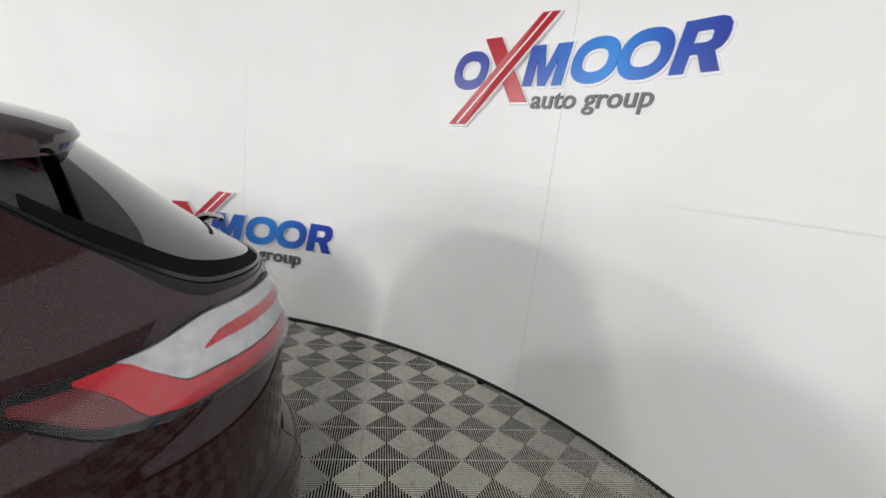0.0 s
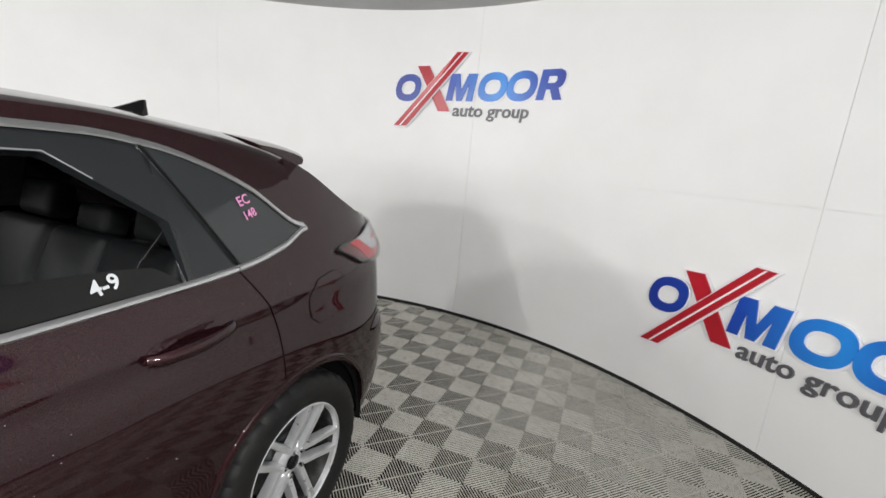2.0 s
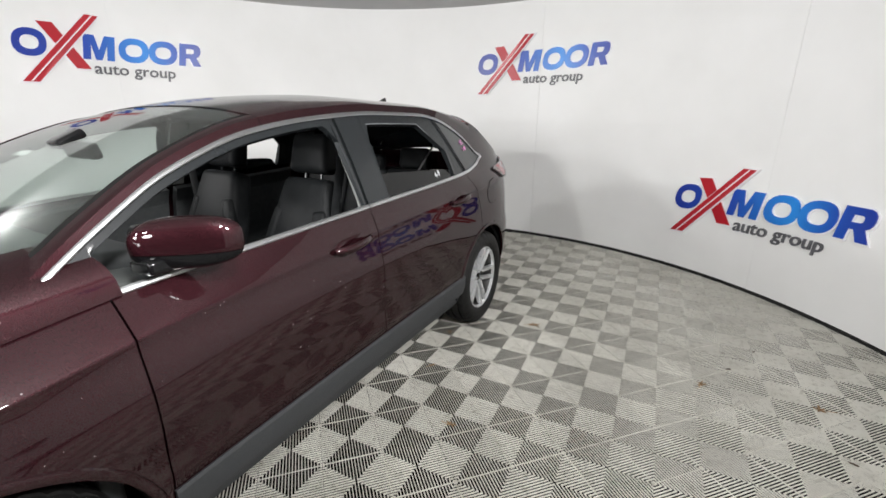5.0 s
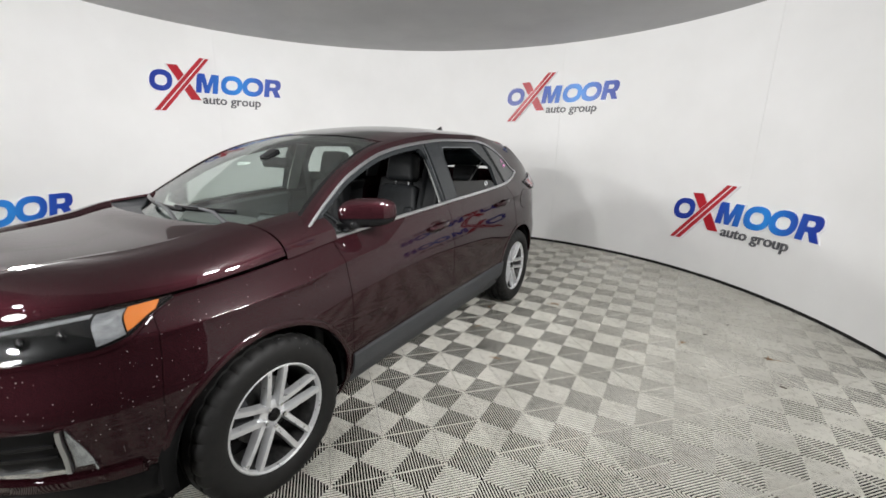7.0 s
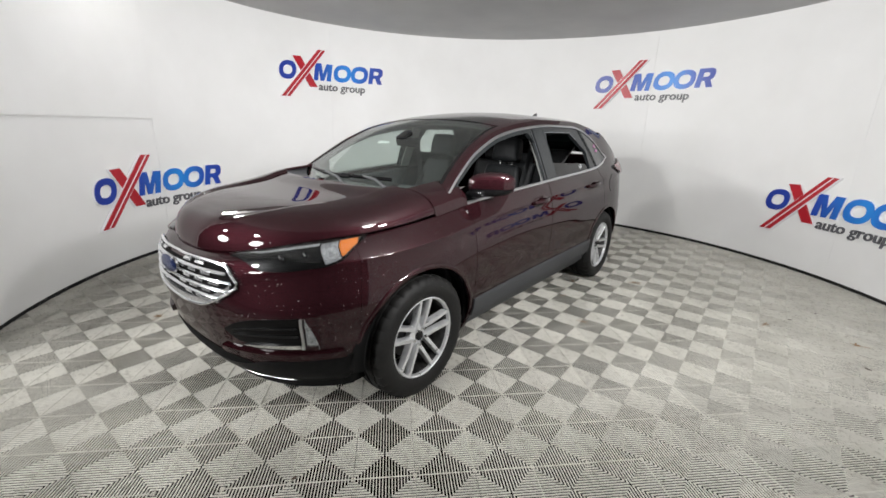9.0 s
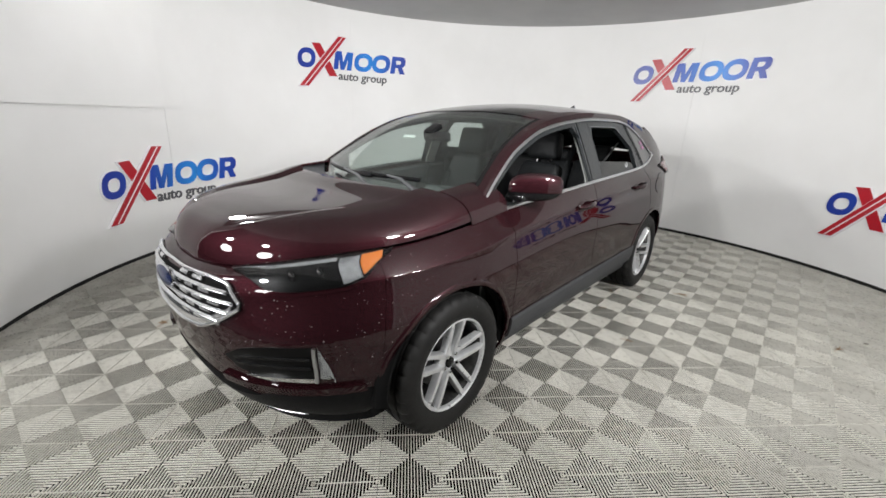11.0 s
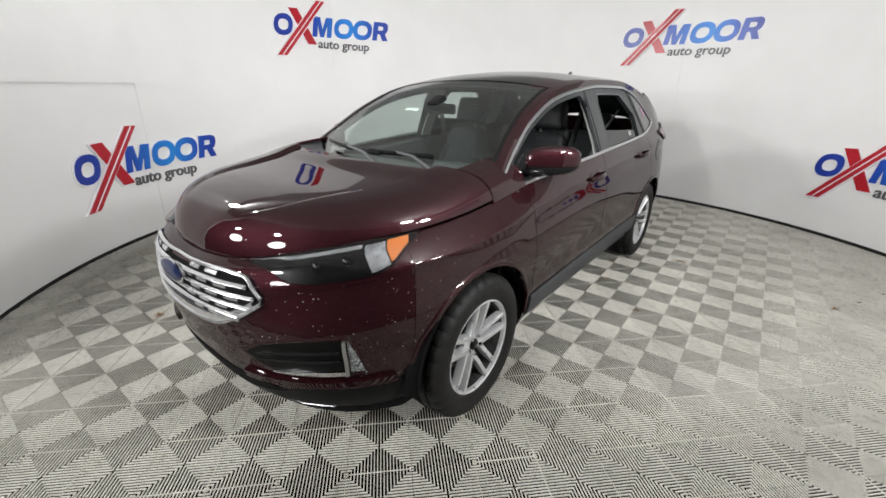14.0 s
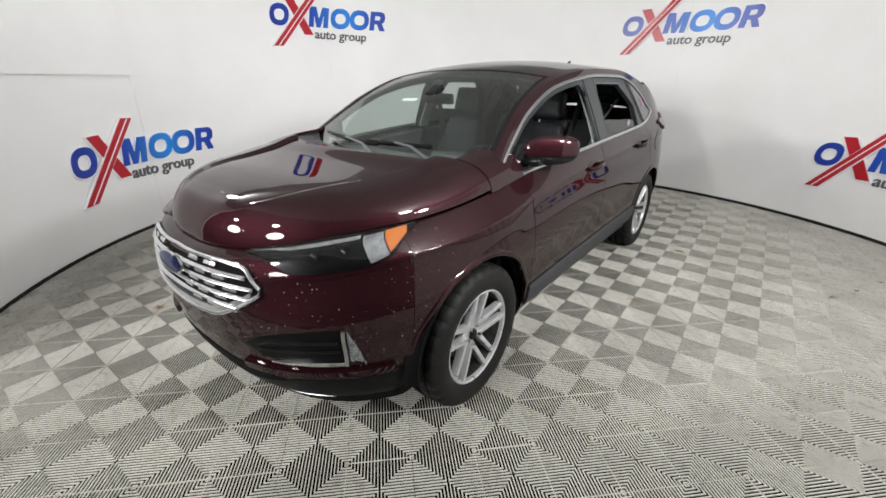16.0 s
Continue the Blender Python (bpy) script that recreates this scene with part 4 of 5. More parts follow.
# headlamps
lamp_lo = curve((0.252, 0.984), (0.30, 0.970), (0.335, 0.946), (0.372, 0.894), (0.42, 0.874), (0.47, 0.866), (0.566, 0.866), (0.629, 0.889), (0.683, 0.948), (0.722, 0.990))
lamp_hi = curve((0.252, 0.990), (0.30, 0.995), (0.722, 0.996))


def lamp_band(q0, q1, a, b, n, m, f_lo=lamp_lo, f_hi=lamp_hi):
    """Part of the headlamp: from fraction a to b of its height."""
    qs = np.linspace(q0, q1, n)
    lo, hi = f_lo(qs), f_hi(qs)
    return np.stack([skin(qs, lo + (hi - lo) * (a + (b - a) * j / (m - 1))) for j in range(m)], 1)


headlamp = both("headlamp", lamp_band(0.252, 0.722, 0, 1, 60, 10), HOUSING, lift=0.003, thick=0.02, label="clear headlamp with dark housing and amber corner")
for mir in (False, True):
    # bright speckled strip imitates the white reflection along the lens top
    sheet("lens_glint", lamp_band(0.275, 0.57, 0.84, 0.94, 36, 3), REFLECTOR, headlamp, lift=0.007, thick=0.004, mirror=mir)
    sheet("reflector", lamp_band(0.578, 0.632, 0.08, 0.90, 10, 8), REFLECTOR, headlamp, lift=0.008, thick=0.005, mirror=mir)
    sheet("amber_marker", lamp_band(0.636, 0.694, 0.14, 0.92, 14, 8), AMBER, headlamp, lift=0.008, thick=0.005, mirror=mir, label="amber side marker")
    for qc in (0.45, 0.525):
        c = skin(qc, 0.938)
        bm = bmesh.new()
        bmesh.ops.create_uvsphere(bm, u_segments=20, v_segments=12, radius=0.026, matrix=Matrix.Translation(c * [(-1 if mir else 1), 1, 1]) @ Matrix.Diagonal((1, 0.5, 1, 1)))
        part("projector", bm, GLOSS, headlamp)
    lens = sheet("lens", lamp_band(0.252, 0.722, 0, 1, 60, 10), LENS, headlamp, lift=0.016, thick=0.003, mirror=mir)
    lens.visible_shadow = False
both("lamp_crease", lamp_band(0.31, 0.70, -0.18, -0.04, 40, 3), PAINT, lift=0.006, thick=0.01)

# fog lamp pockets
fog_hi = curve((0.375, 0.566), (0.48, 0.622), (0.6, 0.648), (0.735, 0.656))
fog_lo = curve((0.375, 0.563), (0.47, 0.512), (0.725, 0.506))
for sgn in (1, -1):
    xs = np.linspace(0.375, 0.725, 24) * sgn
    fl = sgn < 0
    pocket = sheet("fog_pocket", front_band(xs, lambda x: fog_lo(abs(x)), lambda x: fog_hi(abs(x)), 8, 0.004), HOUSING, car, thick=0.01, flip=fl, label="gloss black lower bumper pocket")
    for dz in (0.33, 0.62):
        xb_ = np.linspace(0.44, 0.715, 20) * sgn
        sheet("slat", front_band(xb_, lambda x: fog_lo(abs(x)) + dz * (fog_hi(abs(x)) - fog_lo(abs(x))), lambda x: fog_lo(abs(x)) + (dz + 0.09) * (fog_hi(abs(x)) - fog_lo(abs(x))), 3, 0.012), GLOSS, pocket, thick=0.01, flip=fl)
    xc = np.linspace(0.49, 0.728, 24) * sgn
    sheet("chrome_blade", front_band(xc, lambda x: fog_lo(abs(x)) - 0.010, lambda x: fog_lo(abs(x)) - 0.006 + 0.014 * np.clip((abs(x) - 0.49) / 0.15, 0, 1), 4, 0.016), CHROME, pocket, thick=0.014, flip=fl)
    xv = np.linspace(0.724, 0.733, 5) * sgn
    sheet("chrome_blade", front_band(xv, lambda x: 0.494 + 0 * x, lambda x: 0.656 - 0 * x, 6, 0.018), SATIN, pocket, thick=0.014, flip=fl)
    xl = np.linspace(0.737, 0.774, 12) * sgn
    fog = sheet("fog_lamp", front_band(xl, lambda x: 0.508 + 0 * x, lambda x: 0.652 - 3.0 * (abs(x) - 0.737) - 40 * (abs(x) - 0.737) ** 2, 8, 0.005), REFLECTOR, car, thick=0.01, flip=fl, label="clear triangular fog lamp")
    lens = sheet("lens", front_band(xl, lambda x: 0.506 + 0 * x, lambda x: 0.654 - 3.0 * (abs(x) - 0.737) - 40 * (abs(x) - 0.737) ** 2, 6, 0.014), LENS, fog, thick=0.003, flip=fl)
    lens.visible_shadow = False
    xs = np.linspace(0.34, 0.83, 30) * sgn
    sheet("bumper_ledge", front_band(xs, lambda x: 0.425 + 0 * x, lambda x: 0.462 + 0 * x, 4, 0.020), PAINT, car, thick=0.02, flip=fl)
sheet("lower_grille", front_band(np.linspace(-0.52, 0.52, 40), lambda x: 0.33 + 0 * x, lambda x: 0.42 - 0.05 * (np.abs(x) / 0.52) ** 3, 5, 0.004), DARK, car, thick=0.01, label="black lower air intake")
sheet("silver_lip", front_band(np.linspace(-0.60, 0.60, 50), lambda x: 0.232 + 0.02 * (np.abs(x) / 0.6) ** 4, lambda x: 0.262 + 0 * x, 3, 0.014), SATIN, car, thick=0.012, label="silver strip along the bumper's lower edge")

# ---- tail lamps ----
tl_lo = curve((2.10, 1.188), (2.122, 1.176), (2.146, 1.150), (2.177, 1.124), (2.27, 1.115), (2.43, 1.112), (2.62, 1.110))
tl_hi = curve((2.10, 1.196), (2.12, 1.211), (2.17, 1.219), (2.234, 1.230), (2.35, 1.262), (2.62, 1.262))


def tail_band(q0, q1, a, b, n=30, m=5):
    qs = np.linspace(q0, q1, n)
    out = []
    for j in range(m):
        lo, hi = (a(qs) if callable(a) else a), (b(qs) if callable(b) else b)
        z = tl_lo(qs) + (tl_hi(qs) - tl_lo(qs)) * (lo + (hi - lo) * j / (m - 1))
        out.append(skin(qs, (z - BOTTOM) / (top_rear(qs) - BOTTOM)))
    return np.stack(out, 1)


tail_lamp = both("tail_lamp", tail_band(2.10, 2.62, 0, 1, 40, 8), HOUSING, lift=0.008, thick=0.02, label="wrap-round red and clear tail lamp")
for mir in (False, True):
    sheet("smoked_lens", tail_band(2.122, 2.216, curve((2.122, 0.35), (2.16, 0.22), (2.216, 0.12)), curve((2.122, 0.68), (2.165, 0.80), (2.19, 0.55), (2.216, 0.14)), 18, 5), SMOKE_LENS, tail_lamp, lift=0.010, thick=0.006, mirror=mir)
    sheet("red_lens", tail_band(2.166, 2.61, curve((2.166, 0.83), (2.19, 0.58), (2.222, 0.13), (2.30, 0.10), (2.61, 0.11)), curve((2.166, 0.90), (2.205, 0.93), (2.24, 0.62), (2.275, 0.37), (2.40, 0.33), (2.61, 0.36)), 44, 5), RED_LENS, tail_lamp, lift=0.013, thick=0.008, mirror=mir)
    sheet("clear_lens", tail_band(2.205, 2.61, curve((2.205, 0.94), (2.24, 0.64), (2.275, 0.39), (2.40, 0.35), (2.61, 0.38)), curve((2.205, 0.95), (2.30, 0.96), (2.61, 0.96)), 36, 5), CLEAR_LENS, tail_lamp, lift=0.011, thick=0.008, mirror=mir)
    sheet("red_stripe", tail_band(2.31, 2.61, curve((2.31, 0.60), (2.61, 0.62)), curve((2.31, 0.63), (2.36, 0.74), (2.61, 0.78)), 20, 3), RED_LENS, tail_lamp, lift=0.016, thick=0.006, mirror=mir)
    lens = sheet("lens", tail_band(2.10, 2.62, 0.02, 0.99, 40, 8), LENS, tail_lamp, lift=0.019, thick=0.003, mirror=mir)
    lens.visible_shadow = False

# ---- spoiler, antenna, rear wiper ----
def spoiler():
    """A closed wing section swept across the roof's rear edge."""
    bm = bmesh.new()
    prof = [(1.50, -0.004), (1.60, 0.004), (1.70, 0.008), (1.80, 0.006), (1.868, 0.000), (1.880, -0.016), (1.868, -0.044), (1.78, -0.074), (1.67, -0.095), (1.52, -0.060)]
    rows = []
    for i in range(45):
        f = i / 22 - 1
        x = 0.60 * f
        e = abs(f) ** 6
        row = []
        for y, dz in prof:
            top = float(np.interp(y, [1.50, 1.925], [1.650, 1.604]))
            z = top - 0.040 * f * f - 0.012 * e + dz * (1 - 0.30 * e)
            row.append(bm.verts.new((x * (1 - 0.10 * (y - 1.50)), 1.50 + (y - 1.50) * (1 - 0.08 * f * f - 0.22 * e), z)))
        rows.append(row)
    n = len(prof)
    for a, b in zip(rows, rows[1:]):
        for k in range(n):
            bm.faces.new((a[k], a[(k + 1) % n], b[(k + 1) % n], b[k]))
    bm.faces.new(rows[0])
    bm.faces.new(list(reversed(rows[-1])))
    bmesh.ops.recalc_face_normals(bm, faces=bm.faces)
    return bm


part("roof_spoiler", spoiler(), PAINT, car, "body-coloured roof spoiler")
fin = bmesh.new()
fr_ = []
for y, w, h in ((1.27, 0.008, 0.002), (1.31, 0.028, 0.016), (1.37, 0.033, 0.038), (1.43, 0.024, 0.060), (1.447, 0.012, 0.062), (1.45, 0.016, 0.0)):
    fr_.append([fin.verts.new((w * a, y, 1.662 + 1.25 * h * b)) for a, b in ((-1, 0), (-0.75, 0.5), (-0.25, 0.97), (0.25, 0.97), (0.75, 0.5), (1, 0))])
for i in range(5):
    for j in range(5):
        fin.faces.new((fr_[i][j], fr_[i][j + 1], fr_[i + 1][j + 1], fr_[i + 1][j]))
fin.faces.new(fr_[0])
fin.faces.new(list(reversed(fr_[-1])))
bmesh.ops.recalc_face_normals(fin, faces=fin.faces)
part("antenna_fin", fin, GLOSS, car, "black shark fin antenna")
part("rear_wiper", tube([(0.0, 2.27, 1.31), (0.10, 2.255, 1.335), (0.28, 2.215, 1.36), (0.36, 2.18, 1.365)], [0.016, 0.012, 0.009, 0.007], 8), GLOSS, car)

# ---- windscreen wipers ----
def ws_point(x, y, lift=0.012):
    x3 = float(roof_row(y, 0.0)[0])
    p = roof_row(y, 1 - min(1, abs(x) / x3))
    return (x, float(p[1]), float(p[2]) + lift)


def screen_foot(x, up):
    """A place on the windscreen, up metres back from its curved lower edge."""
    return -1.13 - 0.275 * (1 - (abs(x) / 0.78) ** 2) + up


for x0, x1 in ((0.12, -0.46), (0.44, 0.02)):
    pts = [ws_point(x0 + (x1 - x0) * k / 8, screen_foot(x0 + (x1 - x0) * k / 8, 0.060 + 0.02 * k / 8), 0.044) for k in range(9)]
    blade = part("wiper", tube(pts, 0.0105, 6, flat=1.3), GLOSS, car, "black windscreen wiper")
    mid_x = (x0 + x1) / 2
    part("wiper_arm", tube([ws_point(x0 + 0.05, screen_foot(x0, 0.0), 0.006), ws_point(x0 - 0.10, screen_foot(x0 - 0.1, 0.04), 0.050), ws_point(mid_x, screen_foot(mid_x, 0.065), 0.054)], [0.013, 0.010, 0.007], 6), CLAD, blade)


# ---- door handles, mirrors, fuel flap ----
def on_side(y, z, lift=0.0):
    q = 1 + (y - YF) / (YR - YF)
    if y > YR:
        for _ in range(3):
            q = float(side_q(y))
    zt = float(top_side(y)) if y <= YR else float(top_rear(q))
    p = skin(q, (z - BOTTOM) / (zt - BOTTOM))
    return Vector((float(p[0]) + lift, float(p[1]), float(p[2])))


def side_at(y, z):
    """The body's half-width at y and height z, round the nose too."""
    v = np.clip((z - BOTTOM) / (np.interp(y, [-1.9, YF, YR, 1.9], [0.985, 1.052, 1.215, 1.25]) - BOTTOM), -0.05, 1)
    n = squareness(v)
    c = np.clip((YF - y) / (YF - nose(v)), 0, 1) ** (n / 2)
    r = np.clip((y - YR) / (tail(v) - YR), 0, 1) ** 1.5
    q = np.where(y < YF, np.arccos(c) / (math.pi / 2), np.where(y > YR, 3 - np.arccos(r) / (math.pi / 2), 1 + (y - YF) / (YR - YF)))
    return skin(q, v)[..., 0]


def arch_lip(hub, a0, a1):
    """The rolled flange round a wheel opening."""
    out = np.zeros((60, 5, 3))
    for i, a in enumerate(np.radians(np.linspace(a0, a1, 60))):
        for j, (dr, lift) in enumerate(((-0.003, -0.012), (-0.001, 0.004), (0.012, 0.0075), (0.024, 0.005), (0.030, -0.003))):
            y, z = hub + (ARCH + dr) * math.cos(a), HUB_Z + (ARCH + dr) * math.sin(a)
            out[i, j] = (float(side_at(y, z)) + lift, y, z)
    return out


both("arch_lip", arch_lip(HUB_F, 5, 172), PAINT, front_fender, thick=0.006, flip=True)
both("arch_lip", arch_lip(HUB_R, 8, 172), PAINT, quarter, thick=0.006, flip=True)


def handle(yc, zc, door, rise):
    for mir in (1, -1):
        n = 17
        cup = np.zeros((n, 9, 3))
        for i in range(n):
            a = i / (n - 1)
            y = yc - 0.125 + 0.25 * a
            hh = 0.034 * math.sqrt(max(0.0, 1 - (2 * a - 1) ** 4)) + 0.001
            for j in range(9):
                z = zc + rise * (a - 0.5) + hh * (j / 4 - 1)
                far = min(1.0, math.hypot(2 * a - 1, (j / 4 - 1)))
                cup[i, j] = on_side(y, z, 0.0005 + 0.008 * far ** 2 * (1 - max(0, far - 0.85) / 0.15))
        body = sheet("door_handle", cup, PAINT, door, thick=0.003, lift=0.002, mirror=mir < 0, label="body-coloured door handle over a shaded cup")
        pts = []
        for k in range(13):
            a = k / 12
            y = yc - 0.118 + 0.236 * a
            pts.append(on_side(y, zc + 0.004 + rise * (a - 0.5), 0.010 + 0.030 * math.sin(math.pi * a) ** 0.6))
        bar = tube(pts, [0.012 + 0.004 * math.sin(math.pi * k / 12) for k in range(13)], 10, flat=1.25)
        if mir < 0:
            bmesh.ops.scale(bar, vec=(-1, 1, 1), verts=bar.verts)
            bmesh.ops.reverse_faces(bar, faces=bar.faces)
        part("grip", bar, PAINT, body)


handle(-0.112, 1.020, front_door, 0.012)
handle(0.965, 1.058, rear_door, 0.02)


def flap(grow, lift, mat, name, parent):
    n, m = 15, 11
    p = np.zeros((n, m, 3))
    for i in range(n):
        a = 2 * i / (n - 1) - 1
        h = (0.083 + grow) * (1 - 0.28 * abs(a) ** 5)
        for j in range(m):
            b = 2 * j / (m - 1) - 1
            w = (0.105 + grow) * (1 - 0.22 * abs(b) ** 5)
            p[i, j] = on_side(1.515 + w * a, 1.045 + h * b + 0.012 * a)
    return sheet(name, p, mat, parent, thick=0.004, lift=lift)


# slightly larger black sheet stands in for shade in the flap's shut line
flap_gap_shade = flap(0.0025, 0.0008, DARK, "fuel_flap_gap", quarter)
flap(0.0, 0.003, PAINT, "fuel_flap", quarter)


def mirror_pod(sd):
    bm = bmesh.new()
    bmesh.ops.create_uvsphere(bm, u_segments=28, v_segments=18, radius=1.0)
    for v in bm.verts:
        x, y, z = v.co
        p = 2.9
        k = (abs(x) ** p + abs(y) ** p + abs(z) ** p) ** (-1 / p)
        x, y, z = x * k, y * k, z * k
        x2 = x * 0.118
        z2 = z * 0.079 * (1 - 0.10 * x) + 0.010 * x * (1 if z > 0 else 0.2)
        y2 = y * 0.070 * (1 - 0.16 * x)
        if y > 0:
            y2 *= 0.55
        v.co = (sd * (0.908 + x2), -0.800 + y2 + 0.080 * x, 1.204 + z2)
    if sd < 0:
        bmesh.ops.reverse_faces(bm, faces=bm.faces)
    top = bm.copy()
    bmesh.ops.bisect_plane(top, geom=list(top.verts) + list(top.edges) + list(top.faces), plane_co=(0, 0, 1.180), plane_no=(0, 0, 1), clear_inner=True)
    bmesh.ops.bisect_plane(bm, geom=list(bm.verts) + list(bm.edges) + list(bm.faces), plane_co=(0, 0, 1.178), plane_no=(0, 0, 1), clear_outer=True)
    pod = part("door_mirror", top, PAINT, car, "body-coloured door mirror with black base")
    part("mirror_base", bm, GLOSS, pod)
    part("mirror_arm", rounded((0.12, 0.085, 0.045), (sd * 0.835, -0.875, 1.142), (0, -8 * sd, 0), 0.35), GLOSS, pod)
    part("mirror_glass", rounded((0.19, 0.004, 0.115), (sd * 0.912, -0.768, 1.204), (0, 0, 34 * sd), 0.3), CHROME, pod)


mirror_pod(1)
mirror_pod(-1)

# ---- underbody and cabin ----
part("underbody", rounded((1.62, 3.9, 0.14), (0, 0.05, 0.28), bevel=0.3), DARK, car)
part("engine_bay", rounded((1.15, 0.85, 0.45), (0, -1.72, 0.60), bevel=0.15), DARK, car)
part("cabin_floor", rounded((1.66, 2.9, 0.06), (0, 0.45, 0.42), bevel=0.2), TRIM_DARK, car)
part("bulkhead", rounded((1.62, 0.06, 0.72), (0, -1.10, 0.72), bevel=0.2), TRIM_DARK, car)


def lining(y0, y1):
    ys = np.linspace(y0, y1, 30)
    p = np.zeros((30, 13, 3))
    for j in range(13):
        p[:, j] = roof_row(ys, 0.04 + 0.96 * j / 12)
    p[..., 2] -= 0.030
    p[..., 0] *= 0.97
    return np.concatenate([p, (p * [-1, 1, 1])[:, -2::-1]], axis=1)


sheet("headliner", lining(-0.36, 1.78), HEADLINER, car, thick=0.008, label="grey cloth headliner")
both("door_card", seam_grid(-0.98, 0.06, 14, 0.3, 0.985, 10) - [0.075, 0, 0.01], TRIM_DARK, front_door, thick=0.04)
both("door_card", seam_grid(0.11, 1.10, 14, 0.3, 0.985, 10) - [0.075, 0, 0.01], TRIM_DARK, rear_door, thick=0.04)
both("pillar_trim", np.stack([np.stack([house(0.165 + 0 * zz, zz) - 0.050, 0.09 + d + 0 * zz, zz], -1) for zz in [np.linspace(1.14, 1.54, 10)] for d in (-0.015, 0.10)], 0), TRIM_PALE, thick=0.012, label="pale grey inner pillar trim")
both("pillar_trim", np.stack([np.stack([house(1.30 + 0 * zz, zz) - 0.07, 1.15 + d + 0 * zz, zz], -1) for zz in [np.linspace(1.2, 1.50, 10)] for d in (-0.02, 0.16)], 0), TRIM_DARK, thick=0.012)


def cushion(size, at, rot, puff=0.35, taper=0.0):
    """An upholstered block: rounded and slightly swollen."""
    bm = rounded(size, (0, 0, 0), bevel=0.36, segments=4)
    bmesh.ops.subdivide_edges(bm, edges=[e for e in bm.edges if e.calc_length() > 0.08], cuts=2, use_grid_fill=True)
    for v in bm.verts:
        x, y, z = v.co.x / size[0] * 2, v.co.y / size[1] * 2, v.co.z / size[2] * 2
        v.co.y *= 1 + puff * (1 - min(1, x * x)) * (1 - min(1, z * z))
        v.co.x *= 1 - taper * (0.5 + 0.5 * z) ** 2
    bmesh.ops.transform(bm, matrix=pose(*at, *rot), verts=bm.verts)
    return bm


def seat(x, y, front=True):
    base = part("seat", rounded((0.50, 0.50, 0.17), (x, y - 0.22, 0.60), (6, 0, 0), 0.4, 4), LEATHER, car, "black leather bucket seat" if front else "black leather rear seat")
    back = part("backrest", cushion((0.47, 0.14, 0.62), (x, y + 0.105, 0.945), (-19, 0, 0), 0.35, 0.34), LEATHER, base)
    for sd in (-1, 1):
        part("bolster", cushion((0.10, 0.14, 0.46), (x + sd * 0.185, y + 0.068, 0.865), (-19, -9 * sd, sd * 16), 0.1, 0.2), LEATHER, base)
    for k, dz in enumerate((0.80, 0.90, 1.0)):
        part("pleat", rounded((0.26, 0.02, 0.085), (x, y + 0.003 + 0.33 * (dz - 0.8), dz), (-19, 0, 0), 0.4), LEATHER, base)
    hr = part("headrest", cushion((0.27, 0.115, 0.215), (x, y + 0.228, 1.375), (-12, 0, 0), 0.25, 0.12), LEATHER, base)
    for sd in (-1, 1):
        part("headrest_post", tube([(x + sd * 0.06, y + 0.20, 1.20), (x + sd * 0.06, y + 0.222, 1.32)], 0.006, 6), CHROME, base)


seat(0.375, 0.02)
seat(-0.375, 0.02)
bench = part("rear_bench", rounded((1.30, 0.50, 0.17), (0, 0.80, 0.62), (6, 0, 0), 0.4, 4), LEATHER, car, "black leather rear bench")
for x in (-0.40, 0.0, 0.40):
    part("backrest", cushion((0.42 if x else 0.34, 0.14, 0.56), (x, 1.13, 0.93), (-20, 0, 0)), LEATHER, bench)
    part("headrest", cushion((0.25 if x else 0.2, 0.10, 0.16 if x else 0.12), (x, 1.26, 1.28 if x else 1.24), (-12, 0, 0), 0.2), LEATHER, bench)
part("luggage_cover", rounded((1.25, 0.75, 0.03), (0, 1.70, 1.10), bevel=0.3), TRIM_DARK, car)

dash = part("dashboard", rounded((1.50, 0.52, 0.20), (0, -0.99, 0.985), (-5, 0, 0), 0.35, 4), DASH, car, "black soft-touch dashboard")
part("dash_hood", rounded((0.36, 0.26, 0.09), (0.37, -0.86, 1.085), (-8, 0, 0), 0.45, 4), TRIM_DARK, dash)
part("centre_screen", rounded((0.26, 0.02, 0.16), (0, -0.73, 1.02), (-15, 0, 0), 0.3), GLOSS, dash)
part("console", rounded((0.26, 0.95, 0.28), (0, -0.35, 0.62), bevel=0.25), TRIM_DARK, car)
wheel_c = Matrix.Translation((0.375, -0.60, 0.985)) @ Matrix.Rotation(radians(-64), 4, "X")
sw = part("steering_wheel", tube([tuple(wheel_c @ Vector((0.185 * math.cos(a), 0.185 * math.sin(a), 0))) for a in np.linspace(0, 2 * math.pi, 37)[:-1]], 0.0155, 10, True), LEATHER, car, "black leather steering wheel")
part("wheel_boss", rounded((0.17, 0.13, 0.06), (0.375, -0.625, 0.98), (26, 0, 0), 0.4, 4), TRIM_DARK, sw)
for a in (0, math.pi, -math.pi / 2):
    part("wheel_spoke", tube([tuple(wheel_c @ Vector((r * math.cos(a), r * math.sin(a), -0.01))) for r in (0.06, 0.12, 0.18)], 0.014, 8, flat=0.5), SATIN, sw)
rear_mirror = part("rear_view_mirror", rounded((0.24, 0.04, 0.066), (0.0, -0.66, 1.43), (12, 0, 0), 0.45, 4), GLOSS, car, "black inside mirror on the windscreen")
part("sensor_housing", rounded((0.09, 0.11, 0.035), (0.0, -0.70, 1.478), (28, 0, 0), 0.35), GLOSS, rear_mirror)
